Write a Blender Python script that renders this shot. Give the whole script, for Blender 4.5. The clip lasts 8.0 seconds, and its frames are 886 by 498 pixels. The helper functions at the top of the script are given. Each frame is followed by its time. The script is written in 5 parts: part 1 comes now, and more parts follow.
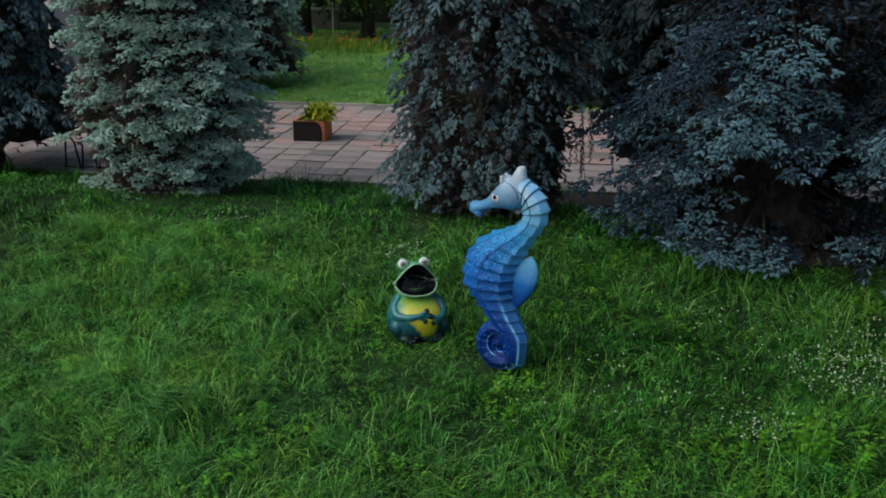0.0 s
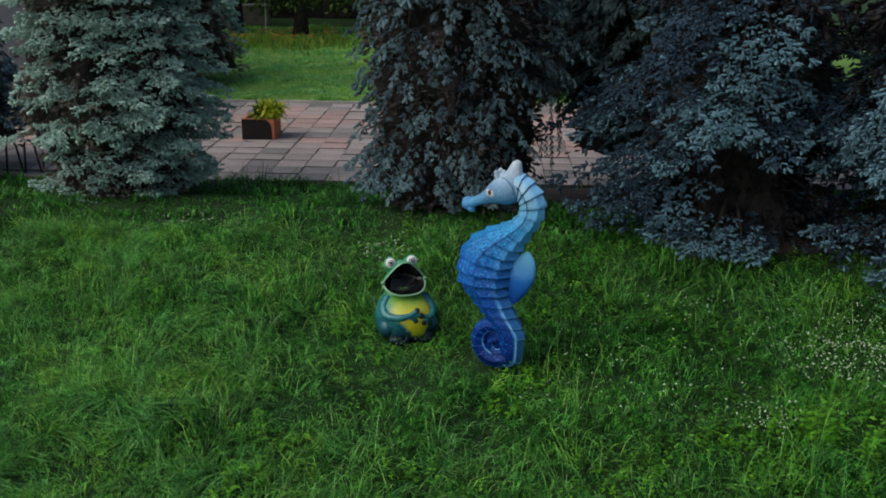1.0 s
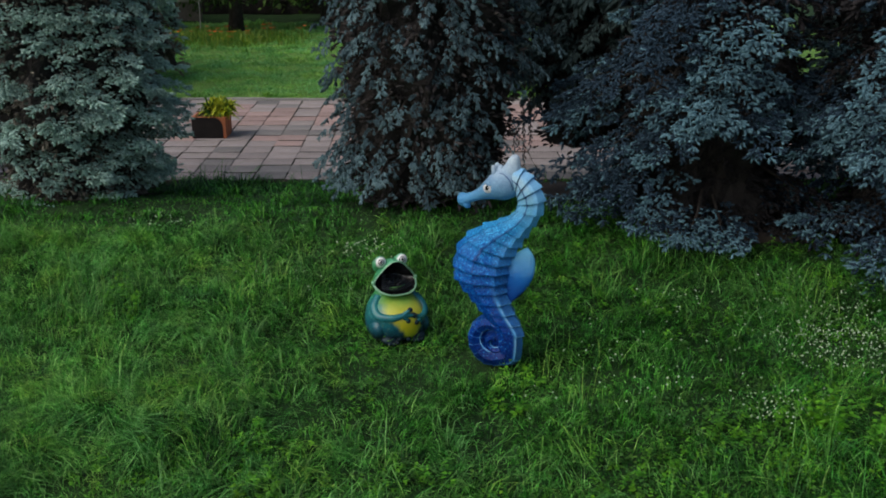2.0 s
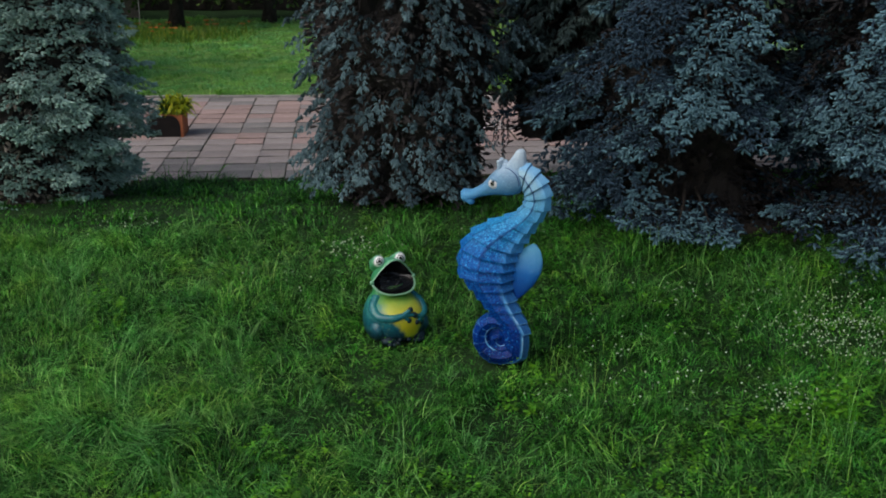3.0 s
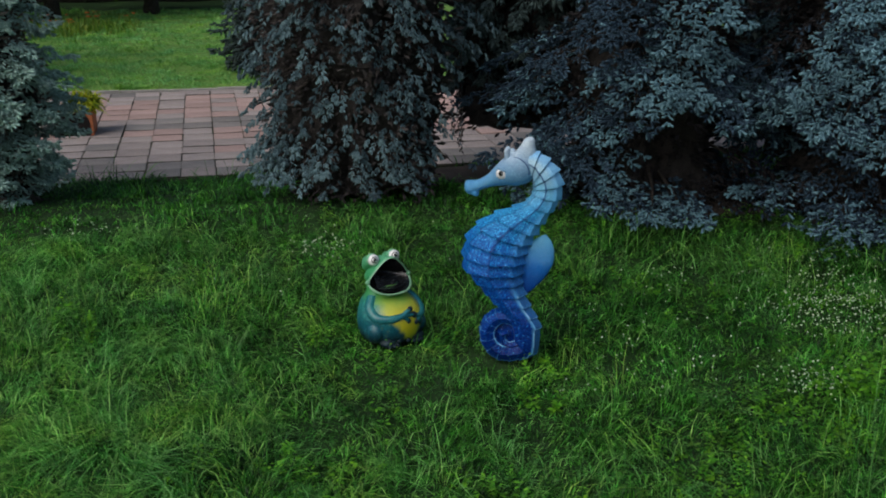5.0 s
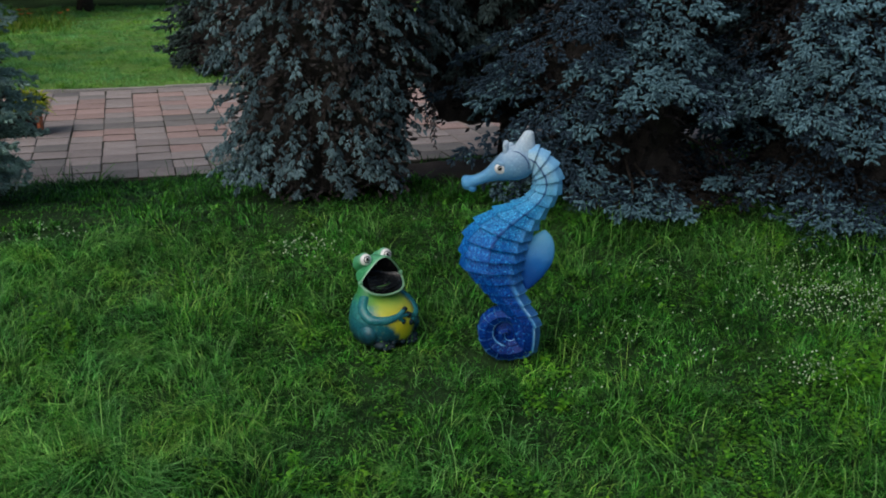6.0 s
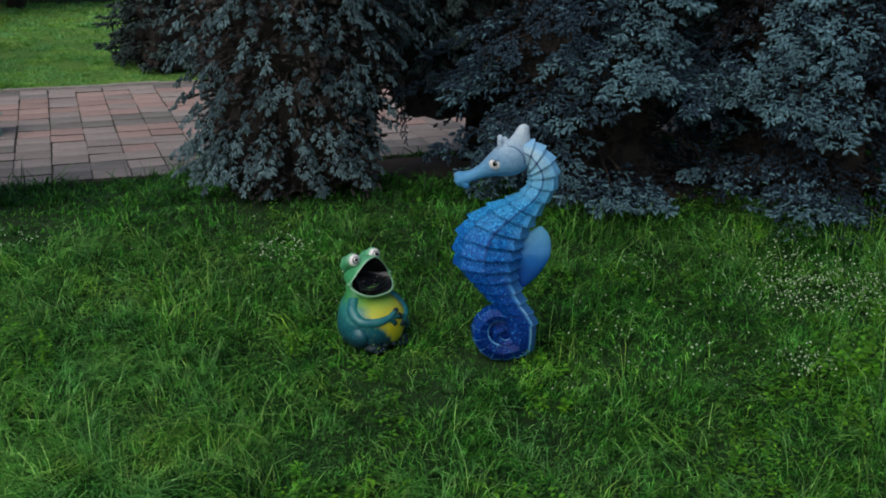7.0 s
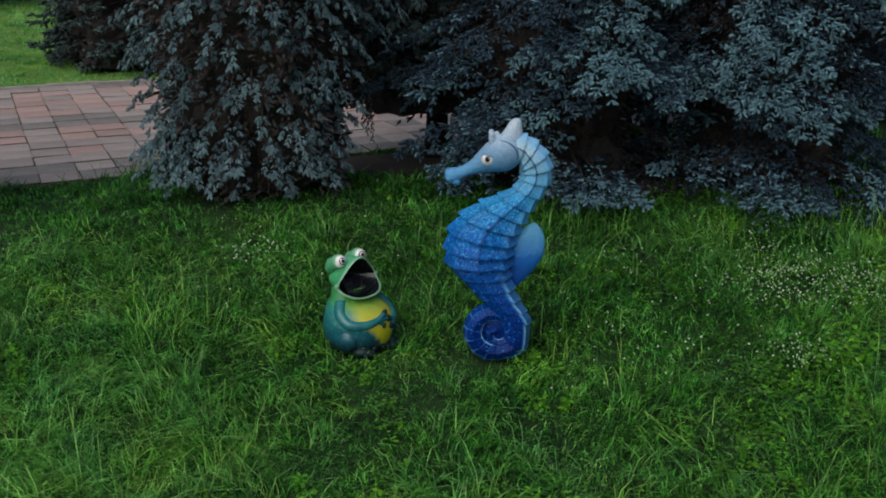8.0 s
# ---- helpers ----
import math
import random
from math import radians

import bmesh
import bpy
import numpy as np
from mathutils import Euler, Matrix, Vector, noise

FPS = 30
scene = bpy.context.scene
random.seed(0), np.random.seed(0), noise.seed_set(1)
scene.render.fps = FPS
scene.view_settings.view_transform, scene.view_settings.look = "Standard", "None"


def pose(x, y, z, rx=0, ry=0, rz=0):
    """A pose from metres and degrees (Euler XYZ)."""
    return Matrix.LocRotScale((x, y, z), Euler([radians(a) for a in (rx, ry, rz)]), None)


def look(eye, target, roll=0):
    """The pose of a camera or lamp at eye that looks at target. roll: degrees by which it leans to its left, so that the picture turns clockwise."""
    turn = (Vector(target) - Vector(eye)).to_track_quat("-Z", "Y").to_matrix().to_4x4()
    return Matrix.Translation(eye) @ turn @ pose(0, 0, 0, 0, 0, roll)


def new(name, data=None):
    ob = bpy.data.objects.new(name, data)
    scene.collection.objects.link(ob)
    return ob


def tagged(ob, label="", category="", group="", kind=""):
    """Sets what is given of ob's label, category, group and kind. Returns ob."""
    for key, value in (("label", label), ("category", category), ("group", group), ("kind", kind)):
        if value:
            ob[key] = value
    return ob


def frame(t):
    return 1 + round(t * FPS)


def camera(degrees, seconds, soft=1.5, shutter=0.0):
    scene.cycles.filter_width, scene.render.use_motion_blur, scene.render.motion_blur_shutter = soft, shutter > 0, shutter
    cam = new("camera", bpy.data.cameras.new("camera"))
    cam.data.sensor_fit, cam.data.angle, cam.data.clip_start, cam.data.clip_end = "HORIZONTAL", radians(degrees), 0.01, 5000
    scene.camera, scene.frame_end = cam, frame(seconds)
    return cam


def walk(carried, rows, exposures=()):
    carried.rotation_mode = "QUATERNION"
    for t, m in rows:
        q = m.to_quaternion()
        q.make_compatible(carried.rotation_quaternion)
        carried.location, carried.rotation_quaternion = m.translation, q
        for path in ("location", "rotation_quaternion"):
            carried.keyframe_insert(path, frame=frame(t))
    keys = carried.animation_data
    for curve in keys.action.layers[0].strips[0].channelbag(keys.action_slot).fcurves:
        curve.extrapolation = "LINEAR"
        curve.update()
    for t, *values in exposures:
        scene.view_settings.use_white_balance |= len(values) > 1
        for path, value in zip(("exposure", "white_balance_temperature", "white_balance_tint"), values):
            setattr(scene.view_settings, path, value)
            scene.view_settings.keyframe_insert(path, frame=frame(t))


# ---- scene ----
# ---- camera and walk ----
cam = camera(48.0, 8.0, 1.9)
PATH = [
    (0.0, look((0.534, -8.115, 3.684), (-0.182, -2.433, 1.895), 0.37)),
    (0.5, look((0.228, -8.054, 3.663), (-0.261, -2.352, 1.862), 0.28)),
    (1.0, look((-0.071, -7.987, 3.639), (-0.335, -2.273, 1.829), 0.26)),
    (1.5, look((-0.359, -7.906, 3.619), (-0.401, -2.189, 1.797), 0.24)),
    (3.0, look((-1.215, -7.599, 3.548), (-0.648, -1.920, 1.696), 0.36)),
    (3.5, look((-1.484, -7.472, 3.531), (-0.728, -1.821, 1.663), 0.36)),
    (4.0, look((-1.737, -7.339, 3.512), (-0.794, -1.721, 1.629), 0.35)),
    (4.5, look((-1.972, -7.206, 3.488), (-0.844, -1.625, 1.595), 0.33)),
    (6.0, look((-2.619, -6.730, 3.395), (-0.921, -1.304, 1.478), 0.43)),
    (6.5, look((-2.798, -6.564, 3.363), (-0.917, -1.201, 1.440), 0.47)),
    (7.0, look((-2.962, -6.388, 3.337), (-0.902, -1.095, 1.403), 0.51)),
    (7.5, look((-3.129, -6.214, 3.305), (-0.880, -1.000, 1.366), 0.53)),
    (8.0, look((-3.292, -6.029, 3.273), (-0.852, -0.903, 1.330), 0.60)),]
walk(cam, PATH, ((0.0, 0.5), (4.5, 0.42), (8.0, 0.35)))

# ---- world, sun, exposure ----
SUN_EL, SUN_AZ = radians(48), radians(238)
world = bpy.data.worlds.new("sky")
scene.world = world
world.use_nodes = True
wn = world.node_tree
sky = wn.nodes.new("ShaderNodeTexSky")
sky.sky_type = "NISHITA"
sky.sun_disc = False
sky.sun_elevation = SUN_EL
sky.sun_rotation = SUN_AZ
sky.dust_density = 3.0
wn.nodes["Background"].inputs["Strength"].default_value = 0.075
wn.links.new(sky.outputs["Color"], wn.nodes["Background"].inputs["Color"])
sun_data = bpy.data.lights.new("sun", "SUN")
sun_data.energy = 1.15
sun_data.angle = radians(65)
sun_data.color = (1.0, 0.97, 0.93)
sun = new("sun", sun_data)
sun_dir = Vector((math.sin(SUN_AZ) * math.cos(SUN_EL), math.cos(SUN_AZ) * math.cos(SUN_EL), math.sin(SUN_EL)))
sun.matrix_world = look(sun_dir * 60, (0, 0, 0))


# ---- materials ----
def ramp_node(nt, stops):
    r = nt.nodes.new("ShaderNodeValToRGB")
    el = r.color_ramp.elements
    while len(el) > 1:
        el.remove(el[-1])
    el[0].position, el[0].color = stops[0][0], (*stops[0][1], 1)
    for p, c in stops[1:]:
        e = el.new(p)
        e.color = (*c, 1)
    return r


def noise_node(nt, scale, detail=4.0, rough=0.6, coords="Object"):
    tc = nt.nodes.new("ShaderNodeTexCoord")
    n = nt.nodes.new("ShaderNodeTexNoise")
    n.inputs["Scale"].default_value = scale
    n.inputs["Detail"].default_value = detail
    n.inputs["Roughness"].default_value = rough
    nt.links.new(tc.outputs[coords], n.inputs["Vector"])
    return n


def math_node(nt, op, a, b=None, clamp=False):
    m = nt.nodes.new("ShaderNodeMath")
    m.operation, m.use_clamp = op, clamp
    for i, v in enumerate((a, b)):
        if v is None:
            continue
        if isinstance(v, (int, float)):
            m.inputs[i].default_value = v
        else:
            nt.links.new(v, m.inputs[i])
    return m.outputs[0]


def mix_node(nt, fac, a, b, blend="MIX"):
    m = nt.nodes.new("ShaderNodeMix")
    m.data_type, m.blend_type = "RGBA", blend
    for sock, v in ((m.inputs[0], fac), (m.inputs[6], a), (m.inputs[7], b)):
        if isinstance(v, (int, float)):
            sock.default_value = v
        elif isinstance(v, tuple):
            sock.default_value = (*v, 1)
        else:
            nt.links.new(v, sock)
    return m.outputs[2]


def base_mat(name, rough=0.7, metal=0.0, spec=0.5):
    m = bpy.data.materials.new(name)
    m.use_nodes = True
    b = m.node_tree.nodes["Principled BSDF"]
    b.inputs["Roughness"].default_value = rough
    b.inputs["Metallic"].default_value = metal
    b.inputs["Specular IOR Level"].default_value = spec
    return m, m.node_tree, b


def add_bump(nt, b, height, strength, distance):
    bp = nt.nodes.new("ShaderNodeBump")
    bp.inputs["Strength"].default_value = strength
    bp.inputs["Distance"].default_value = distance
    nt.links.new(height, bp.inputs["Height"])
    nt.links.new(bp.outputs["Normal"], b.inputs["Normal"])


def rough_mat(name, c1, c2, scale=6.0, fine=60.0, rough=0.85, bump=0.4, dist=0.01, vary=0.0, spec=0.3):
    """Two colours mixed by coarse noise, darkened and lightened by fine noise, with fine relief."""
    m, nt, b = base_mat(name, rough, 0.0, spec)
    n1, n2 = noise_node(nt, scale), noise_node(nt, fine, 6.0, 0.7)
    r1 = ramp_node(nt, [(0.35, c1), (0.68, c2)])
    nt.links.new(n1.outputs["Fac"], r1.inputs["Fac"])
    r2 = ramp_node(nt, [(0.3, (0.65, 0.65, 0.65)), (0.7, (1.25, 1.25, 1.25))])
    nt.links.new(n2.outputs["Fac"], r2.inputs["Fac"])
    col = mix_node(nt, 1.0, r1.outputs[0], r2.outputs[0], "MULTIPLY")
    if vary:
        oi = nt.nodes.new("ShaderNodeObjectInfo")
        r3 = ramp_node(nt, [(0.0, (1 - vary,) * 3), (1.0, (1 + vary,) * 3)])
        nt.links.new(oi.outputs["Random"], r3.inputs["Fac"])
        col = mix_node(nt, 1.0, col, r3.outputs[0], "MULTIPLY")
    nt.links.new(col, b.inputs["Base Color"])
    add_bump(nt, b, n2.outputs["Fac"], bump, dist)
    return m


def leaf_mat(name, stops, clump=1.2, rough=0.55, through_light=0.25, spec=0.3, clump_amt=0.35, hue=1.0, tuft=0.0):
    """Foliage: each piece takes its own tone; whole clumps drift lighter and darker."""
    m, nt, b = base_mat(name, rough, 0.0, spec)
    g = nt.nodes.new("ShaderNodeNewGeometry")
    r = ramp_node(nt, stops)
    nt.links.new(g.outputs["Random Per Island"], r.inputs["Fac"])
    n = noise_node(nt, clump, 3.0, 0.6)
    r2 = ramp_node(nt, [(0.3, (1 - clump_amt,) * 3), (0.7, (1 + clump_amt,) * 3)])
    nt.links.new(n.outputs["Fac"], r2.inputs["Fac"])
    col = mix_node(nt, 1.0, r.outputs[0], r2.outputs[0], "MULTIPLY")
    n3 = noise_node(nt, clump * 2.6, 3.0, 0.65)
    r3 = ramp_node(nt, [(0.36, (0.76, 0.95, 1.08)), (0.52, (0.92, 1.0, 0.86)), (0.66, (1.14, 1.06, 0.62))])
    nt.links.new(n3.outputs["Fac"], r3.inputs["Fac"])
    col = mix_node(nt, hue, col, mix_node(nt, 1.0, col, r3.outputs[0], "MULTIPLY"))
    if tuft:
        n4 = noise_node(nt, 9.0, 2.0, 0.6)
        r4 = ramp_node(nt, [(0.36, (1 - tuft,) * 3), (0.5, (1.0,) * 3), (0.64, (1 + tuft * 1.1,) * 3)])
        nt.links.new(n4.outputs["Fac"], r4.inputs["Fac"])
        col = mix_node(nt, 1.0, col, r4.outputs[0], "MULTIPLY")
    nt.links.new(col, b.inputs["Base Color"])
    if through_light:
        tr = nt.nodes.new("ShaderNodeBsdfTranslucent")
        nt.links.new(col, tr.inputs["Color"])
        mx = nt.nodes.new("ShaderNodeMixShader")
        mx.inputs[0].default_value = through_light
        nt.links.new(b.outputs[0], mx.inputs[1])
        nt.links.new(tr.outputs[0], mx.inputs[2])
        nt.links.new(mx.outputs[0], nt.nodes["Material Output"].inputs["Surface"])
    return m


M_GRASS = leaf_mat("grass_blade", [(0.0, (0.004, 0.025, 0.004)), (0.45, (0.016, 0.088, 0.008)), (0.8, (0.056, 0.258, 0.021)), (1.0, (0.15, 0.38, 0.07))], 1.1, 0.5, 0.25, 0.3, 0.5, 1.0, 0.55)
M_STRAND = leaf_mat("pale_grass_strand", [(0.0, (0.030, 0.135, 0.018)), (0.4, (0.086, 0.290, 0.044)), (1.0, (0.270, 0.500, 0.130))], 0.7, 0.5, 0.3, 0.3, 0.25, 1.0, 0.45)
M_WEED_BRIGHT = leaf_mat("yellow_green_leaf", [(0.0, (0.062, 0.213, 0.013)), (1.0, (0.150, 0.375, 0.028))], 2.0, 0.5, 0.3, 0.3, 0.3, 1.0, 0.4)
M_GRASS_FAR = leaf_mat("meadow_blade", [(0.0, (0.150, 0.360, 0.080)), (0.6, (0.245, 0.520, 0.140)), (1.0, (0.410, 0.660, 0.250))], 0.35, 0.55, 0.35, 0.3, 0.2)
M_WEED = leaf_mat("broad_leaf", [(0.0, (0.04, 0.12, 0.02)), (1.0, (0.1, 0.23, 0.05))], 2.0, 0.5, 0.25)
M_CLOVER = leaf_mat("white_blossom", [(0.0, (0.24, 0.36, 0.2)), (1.0, (0.5, 0.6, 0.44))], 3.0, 0.7, 0.1, 0.2, 0.1, 0.2)


def needle_mat(name, stops, clump_amt):
    """Waxy matte needles: older and darker at a shoot's foot, pale at its tip; tone drifts from bough to bough."""
    m, nt, b = base_mat(name, 0.9, 0.0, 0.1)
    at = nt.nodes.new("ShaderNodeAttribute")
    at.attribute_name = "shoot_tip"
    n1 = noise_node(nt, 75.0, 3.0, 0.7)
    k = math_node(nt, "ADD", math_node(nt, "MULTIPLY", at.outputs["Fac"], 0.35), math_node(nt, "MULTIPLY", n1.outputs["Fac"], 0.8))
    r = ramp_node(nt, stops)
    nt.links.new(k, r.inputs["Fac"])
    n = noise_node(nt, 1.5, 3.0, 0.6)
    r2 = ramp_node(nt, [(0.3, (1 - clump_amt,) * 3), (0.7, (1 + clump_amt,) * 3)])
    nt.links.new(n.outputs["Fac"], r2.inputs["Fac"])
    nt.links.new(mix_node(nt, 1.0, r.outputs[0], r2.outputs[0], "MULTIPLY"), b.inputs["Base Color"])
    return m


# fresh tones raised and old ones lowered to add top light and inner shade
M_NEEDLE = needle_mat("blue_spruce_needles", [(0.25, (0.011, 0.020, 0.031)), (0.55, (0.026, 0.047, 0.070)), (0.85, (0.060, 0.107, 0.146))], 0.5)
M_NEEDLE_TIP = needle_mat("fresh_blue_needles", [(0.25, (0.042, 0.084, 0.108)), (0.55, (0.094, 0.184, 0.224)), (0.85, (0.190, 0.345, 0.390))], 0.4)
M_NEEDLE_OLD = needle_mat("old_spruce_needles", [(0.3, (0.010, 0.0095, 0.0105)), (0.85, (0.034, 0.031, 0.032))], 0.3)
M_NEEDLE_PALE = needle_mat("grey_green_spruce_needles", [(0.25, (0.125, 0.190, 0.164)), (0.55, (0.265, 0.400, 0.342)), (0.85, (0.430, 0.620, 0.525))], 0.3)
M_NEEDLE_PALE_TIP = needle_mat("fresh_grey_green_needles", [(0.25, (0.190, 0.290, 0.252)), (0.55, (0.345, 0.510, 0.444)), (0.85, (0.520, 0.710, 0.620))], 0.3)
M_NEEDLE_PALE_OLD = needle_mat("old_grey_needles", [(0.3, (0.090, 0.080, 0.066)), (0.85, (0.250, 0.225, 0.185))], 0.3)
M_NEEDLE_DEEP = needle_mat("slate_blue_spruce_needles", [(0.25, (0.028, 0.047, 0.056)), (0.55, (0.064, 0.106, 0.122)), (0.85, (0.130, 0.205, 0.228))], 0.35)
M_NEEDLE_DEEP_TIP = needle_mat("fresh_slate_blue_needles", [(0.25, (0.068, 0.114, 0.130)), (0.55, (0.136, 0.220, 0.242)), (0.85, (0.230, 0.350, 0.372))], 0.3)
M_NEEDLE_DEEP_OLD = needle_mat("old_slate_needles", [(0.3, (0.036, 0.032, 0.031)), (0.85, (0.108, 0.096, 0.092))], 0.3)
M_NEEDLE_DARK = needle_mat("dark_spruce_needles", [(0.3, (0.022, 0.036, 0.036)), (0.85, (0.09, 0.135, 0.13))], 0.3)
# darker than real dead twigs: shade of the crown's gaps in the colour
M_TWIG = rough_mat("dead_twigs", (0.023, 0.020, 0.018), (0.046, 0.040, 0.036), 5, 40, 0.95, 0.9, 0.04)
M_BARK = rough_mat("bark", (0.022, 0.018, 0.015), (0.06, 0.05, 0.042), 7, 50, 0.95, 0.9, 0.02)
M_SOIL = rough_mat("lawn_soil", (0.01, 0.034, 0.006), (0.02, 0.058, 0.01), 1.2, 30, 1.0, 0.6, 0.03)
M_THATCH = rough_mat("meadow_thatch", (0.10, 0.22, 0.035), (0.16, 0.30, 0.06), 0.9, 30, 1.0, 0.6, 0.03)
M_BARE = rough_mat("bare_soil", (0.035, 0.027, 0.021), (0.07, 0.055, 0.045), 2.5, 40, 1.0, 0.6, 0.02)
M_SLAB_GREY = rough_mat("grey_concrete_slab", (0.32, 0.275, 0.255), (0.42, 0.365, 0.345), 1.6, 45, 0.88, 0.35, 0.004, 0.12)
M_SLAB_PINK = rough_mat("pink_concrete_slab", (0.38, 0.265, 0.235), (0.47, 0.34, 0.305), 1.8, 45, 0.88, 0.35, 0.004, 0.12)
M_SLAB_DARK = rough_mat("weathered_dark_slab", (0.2, 0.19, 0.18), (0.28, 0.26, 0.245), 1.6, 45, 0.9, 0.35, 0.004, 0.15)
M_JOINT = rough_mat("joint_soil", (0.035, 0.034, 0.026), (0.085, 0.085, 0.05), 4, 40, 1.0, 0.5, 0.01)
M_KERB = rough_mat("pale_kerb_concrete", (0.3, 0.29, 0.26), (0.45, 0.43, 0.4), 2.5, 40, 0.9, 0.4, 0.006, 0.15)
M_STEEL = rough_mat("black_painted_steel", (0.01, 0.01, 0.011), (0.02, 0.019, 0.019), 20, 120, 0.45, 0.15, 0.002)
M_BOX_DARK = rough_mat("dark_brown_board", (0.008, 0.006, 0.006), (0.016, 0.012, 0.011), 6, 50, 0.7, 0.3, 0.004)
M_BOX_RUST = rough_mat("terracotta_paint", (0.48, 0.14, 0.06), (0.6, 0.22, 0.1), 6, 50, 0.75, 0.3, 0.004)
M_GOLD_LEAF = leaf_mat("golden_leaf", [(0.0, (0.22, 0.3, 0.02)), (0.6, (0.52, 0.52, 0.035)), (1.0, (0.72, 0.66, 0.06))], 6, 0.5, 0.25)
M_GREEN_LEAF = leaf_mat("deep_green_leaf", [(0.0, (0.03, 0.09, 0.015)), (1.0, (0.09, 0.18, 0.03))], 3, 0.5, 0.25)
M_LILY_LEAF = leaf_mat("lily_leaf", [(0.0, (0.07, 0.17, 0.02)), (0.6, (0.16, 0.27, 0.03)), (1.0, (0.3, 0.32, 0.06))], 0.8, 0.5, 0.3)
M_LILY = leaf_mat("orange_petal", [(0.0, (0.5, 0.06, 0.02)), (1.0, (0.75, 0.2, 0.04))], 3, 0.6, 0.2)
M_TREE_LEAF = leaf_mat("hanging_leaf", [(0.0, (0.028, 0.067, 0.017)), (0.7, (0.076, 0.142, 0.027)), (1.0, (0.190, 0.285, 0.060))], 0.5, 0.6, 0.2, 0.25, 0.45)
M_WALL = rough_mat("rendered_wall", (0.5, 0.46, 0.42), (0.6, 0.56, 0.52), 0.8, 20, 0.9, 0.3, 0.01)
M_BARE_WALL = rough_mat("stained_grey_render", (0.12, 0.11, 0.1), (0.2, 0.18, 0.165), 0.8, 20, 0.95, 0.3, 0.01)
M_POLE = rough_mat("pale_painted_metal", (0.42, 0.42, 0.4), (0.55, 0.55, 0.52), 5, 60, 0.5, 0.1, 0.002)
M_WHITE = rough_mat("white_enamel", (0.72, 0.72, 0.7), (0.82, 0.82, 0.8), 20, 90, 0.2, 0.05, 0.001, 0, 0.5)
M_BLACK = rough_mat("black_enamel", (0.004, 0.004, 0.004), (0.009, 0.009, 0.01), 20, 90, 0.18, 0.05, 0.001, 0, 0.5)
M_IRIS = rough_mat("amber_enamel", (0.22, 0.13, 0.03), (0.38, 0.24, 0.06), 40, 120, 0.2, 0.05, 0.001, 0, 0.5)


def seahorse_mat(name, stops, flecks):
    """Airbrushed paint, pale at the crown and navy at the tail, with flecks, drawn lines and painted-on glints."""
    m, nt, b = base_mat(name, 0.3, 0.0, 0.03)
    tc = nt.nodes.new("ShaderNodeTexCoord")
    sep = nt.nodes.new("ShaderNodeSeparateXYZ")
    nt.links.new(tc.outputs["Object"], sep.inputs[0])
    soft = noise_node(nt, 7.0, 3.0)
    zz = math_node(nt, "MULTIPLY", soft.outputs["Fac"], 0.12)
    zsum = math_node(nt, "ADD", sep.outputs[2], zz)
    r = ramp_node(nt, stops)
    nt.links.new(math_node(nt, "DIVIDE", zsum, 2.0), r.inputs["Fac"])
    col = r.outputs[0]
    if flecks:
        v = nt.nodes.new("ShaderNodeTexVoronoi")
        v.inputs["Scale"].default_value = 100.0
        nt.links.new(tc.outputs["Object"], v.inputs["Vector"])
        f = ramp_node(nt, [(0.0, (0.1, 0.16, 0.35)), (0.4, (0.6, 0.7, 0.85)), (0.65, (1.1, 1.15, 1.1)), (0.85, (1.9, 2.1, 1.7)), (1.0, (4.5, 4.0, 2.3))])
        nt.links.new(v.outputs["Color"], f.inputs["Fac"])
        big = noise_node(nt, 9.0, 2.0)
        amt = ramp_node(nt, [(0.35, (0.65,) * 3), (0.6, (1.0,) * 3)])
        nt.links.new(big.outputs["Fac"], amt.inputs["Fac"])
        fade = ramp_node(nt, [(0.62, (1.0,) * 3), (0.76, (0.16,) * 3)])
        nt.links.new(math_node(nt, "DIVIDE", zsum, 2.0), fade.inputs["Fac"])
        k = math_node(nt, "MULTIPLY", amt.outputs[0], fade.outputs[0])
        col = mix_node(nt, k, col, mix_node(nt, 1.0, col, f.outputs[0], "MULTIPLY"))
        drops = ramp_node(nt, [(0.84, (0.0,) * 3), (0.93, (0.5,) * 3)])
        nt.links.new(v.outputs["Color"], drops.inputs["Fac"])
        col = mix_node(nt, math_node(nt, "MULTIPLY", drops.outputs[0], fade.outputs[0]), col, (0.05, 0.34, 0.75))
    for attr, paint, k, low, high in (("drawn_line", (0.003, 0.03, 0.15), 0.8, 0.5, 0.95), ("pale_edge", (0.13, 0.47, 0.84), 0.75, 0.5, 0.95), ("pale_edge", (0.6, 0.8, 0.9), 0.6, 0.9, 1.0)):
        at = nt.nodes.new("ShaderNodeAttribute")
        at.attribute_name = attr
        fac = at.outputs["Fac"]
        thin = ramp_node(nt, [(low, (0.0,) * 3), (high, (1.0,) * 3)])
        nt.links.new(fac, thin.inputs["Fac"])
        fac = thin.outputs[0]
        if low > 0.8:
            # noise breaks the white edges into painted glints; the coil's lines are true paint
            glint_break = ramp_node(nt, [(0.46, (0.1,) * 3), (0.56, (1.0,) * 3)])
            nt.links.new(noise_node(nt, 24.0, 2.0).outputs["Fac"], glint_break.inputs["Fac"])
            fac = math_node(nt, "MULTIPLY", fac, glint_break.outputs[0])
        col = mix_node(nt, math_node(nt, "MULTIPLY", fac, k), col, paint)
    nt.links.new(col, b.inputs["Base Color"])
    n2 = noise_node(nt, 45.0, 5.0, 0.65)
    add_bump(nt, b, n2.outputs["Fac"], 0.8, 0.012)
    b.inputs["Coat Weight"].default_value = 0.32
    b.inputs["Coat Roughness"].default_value = 0.05
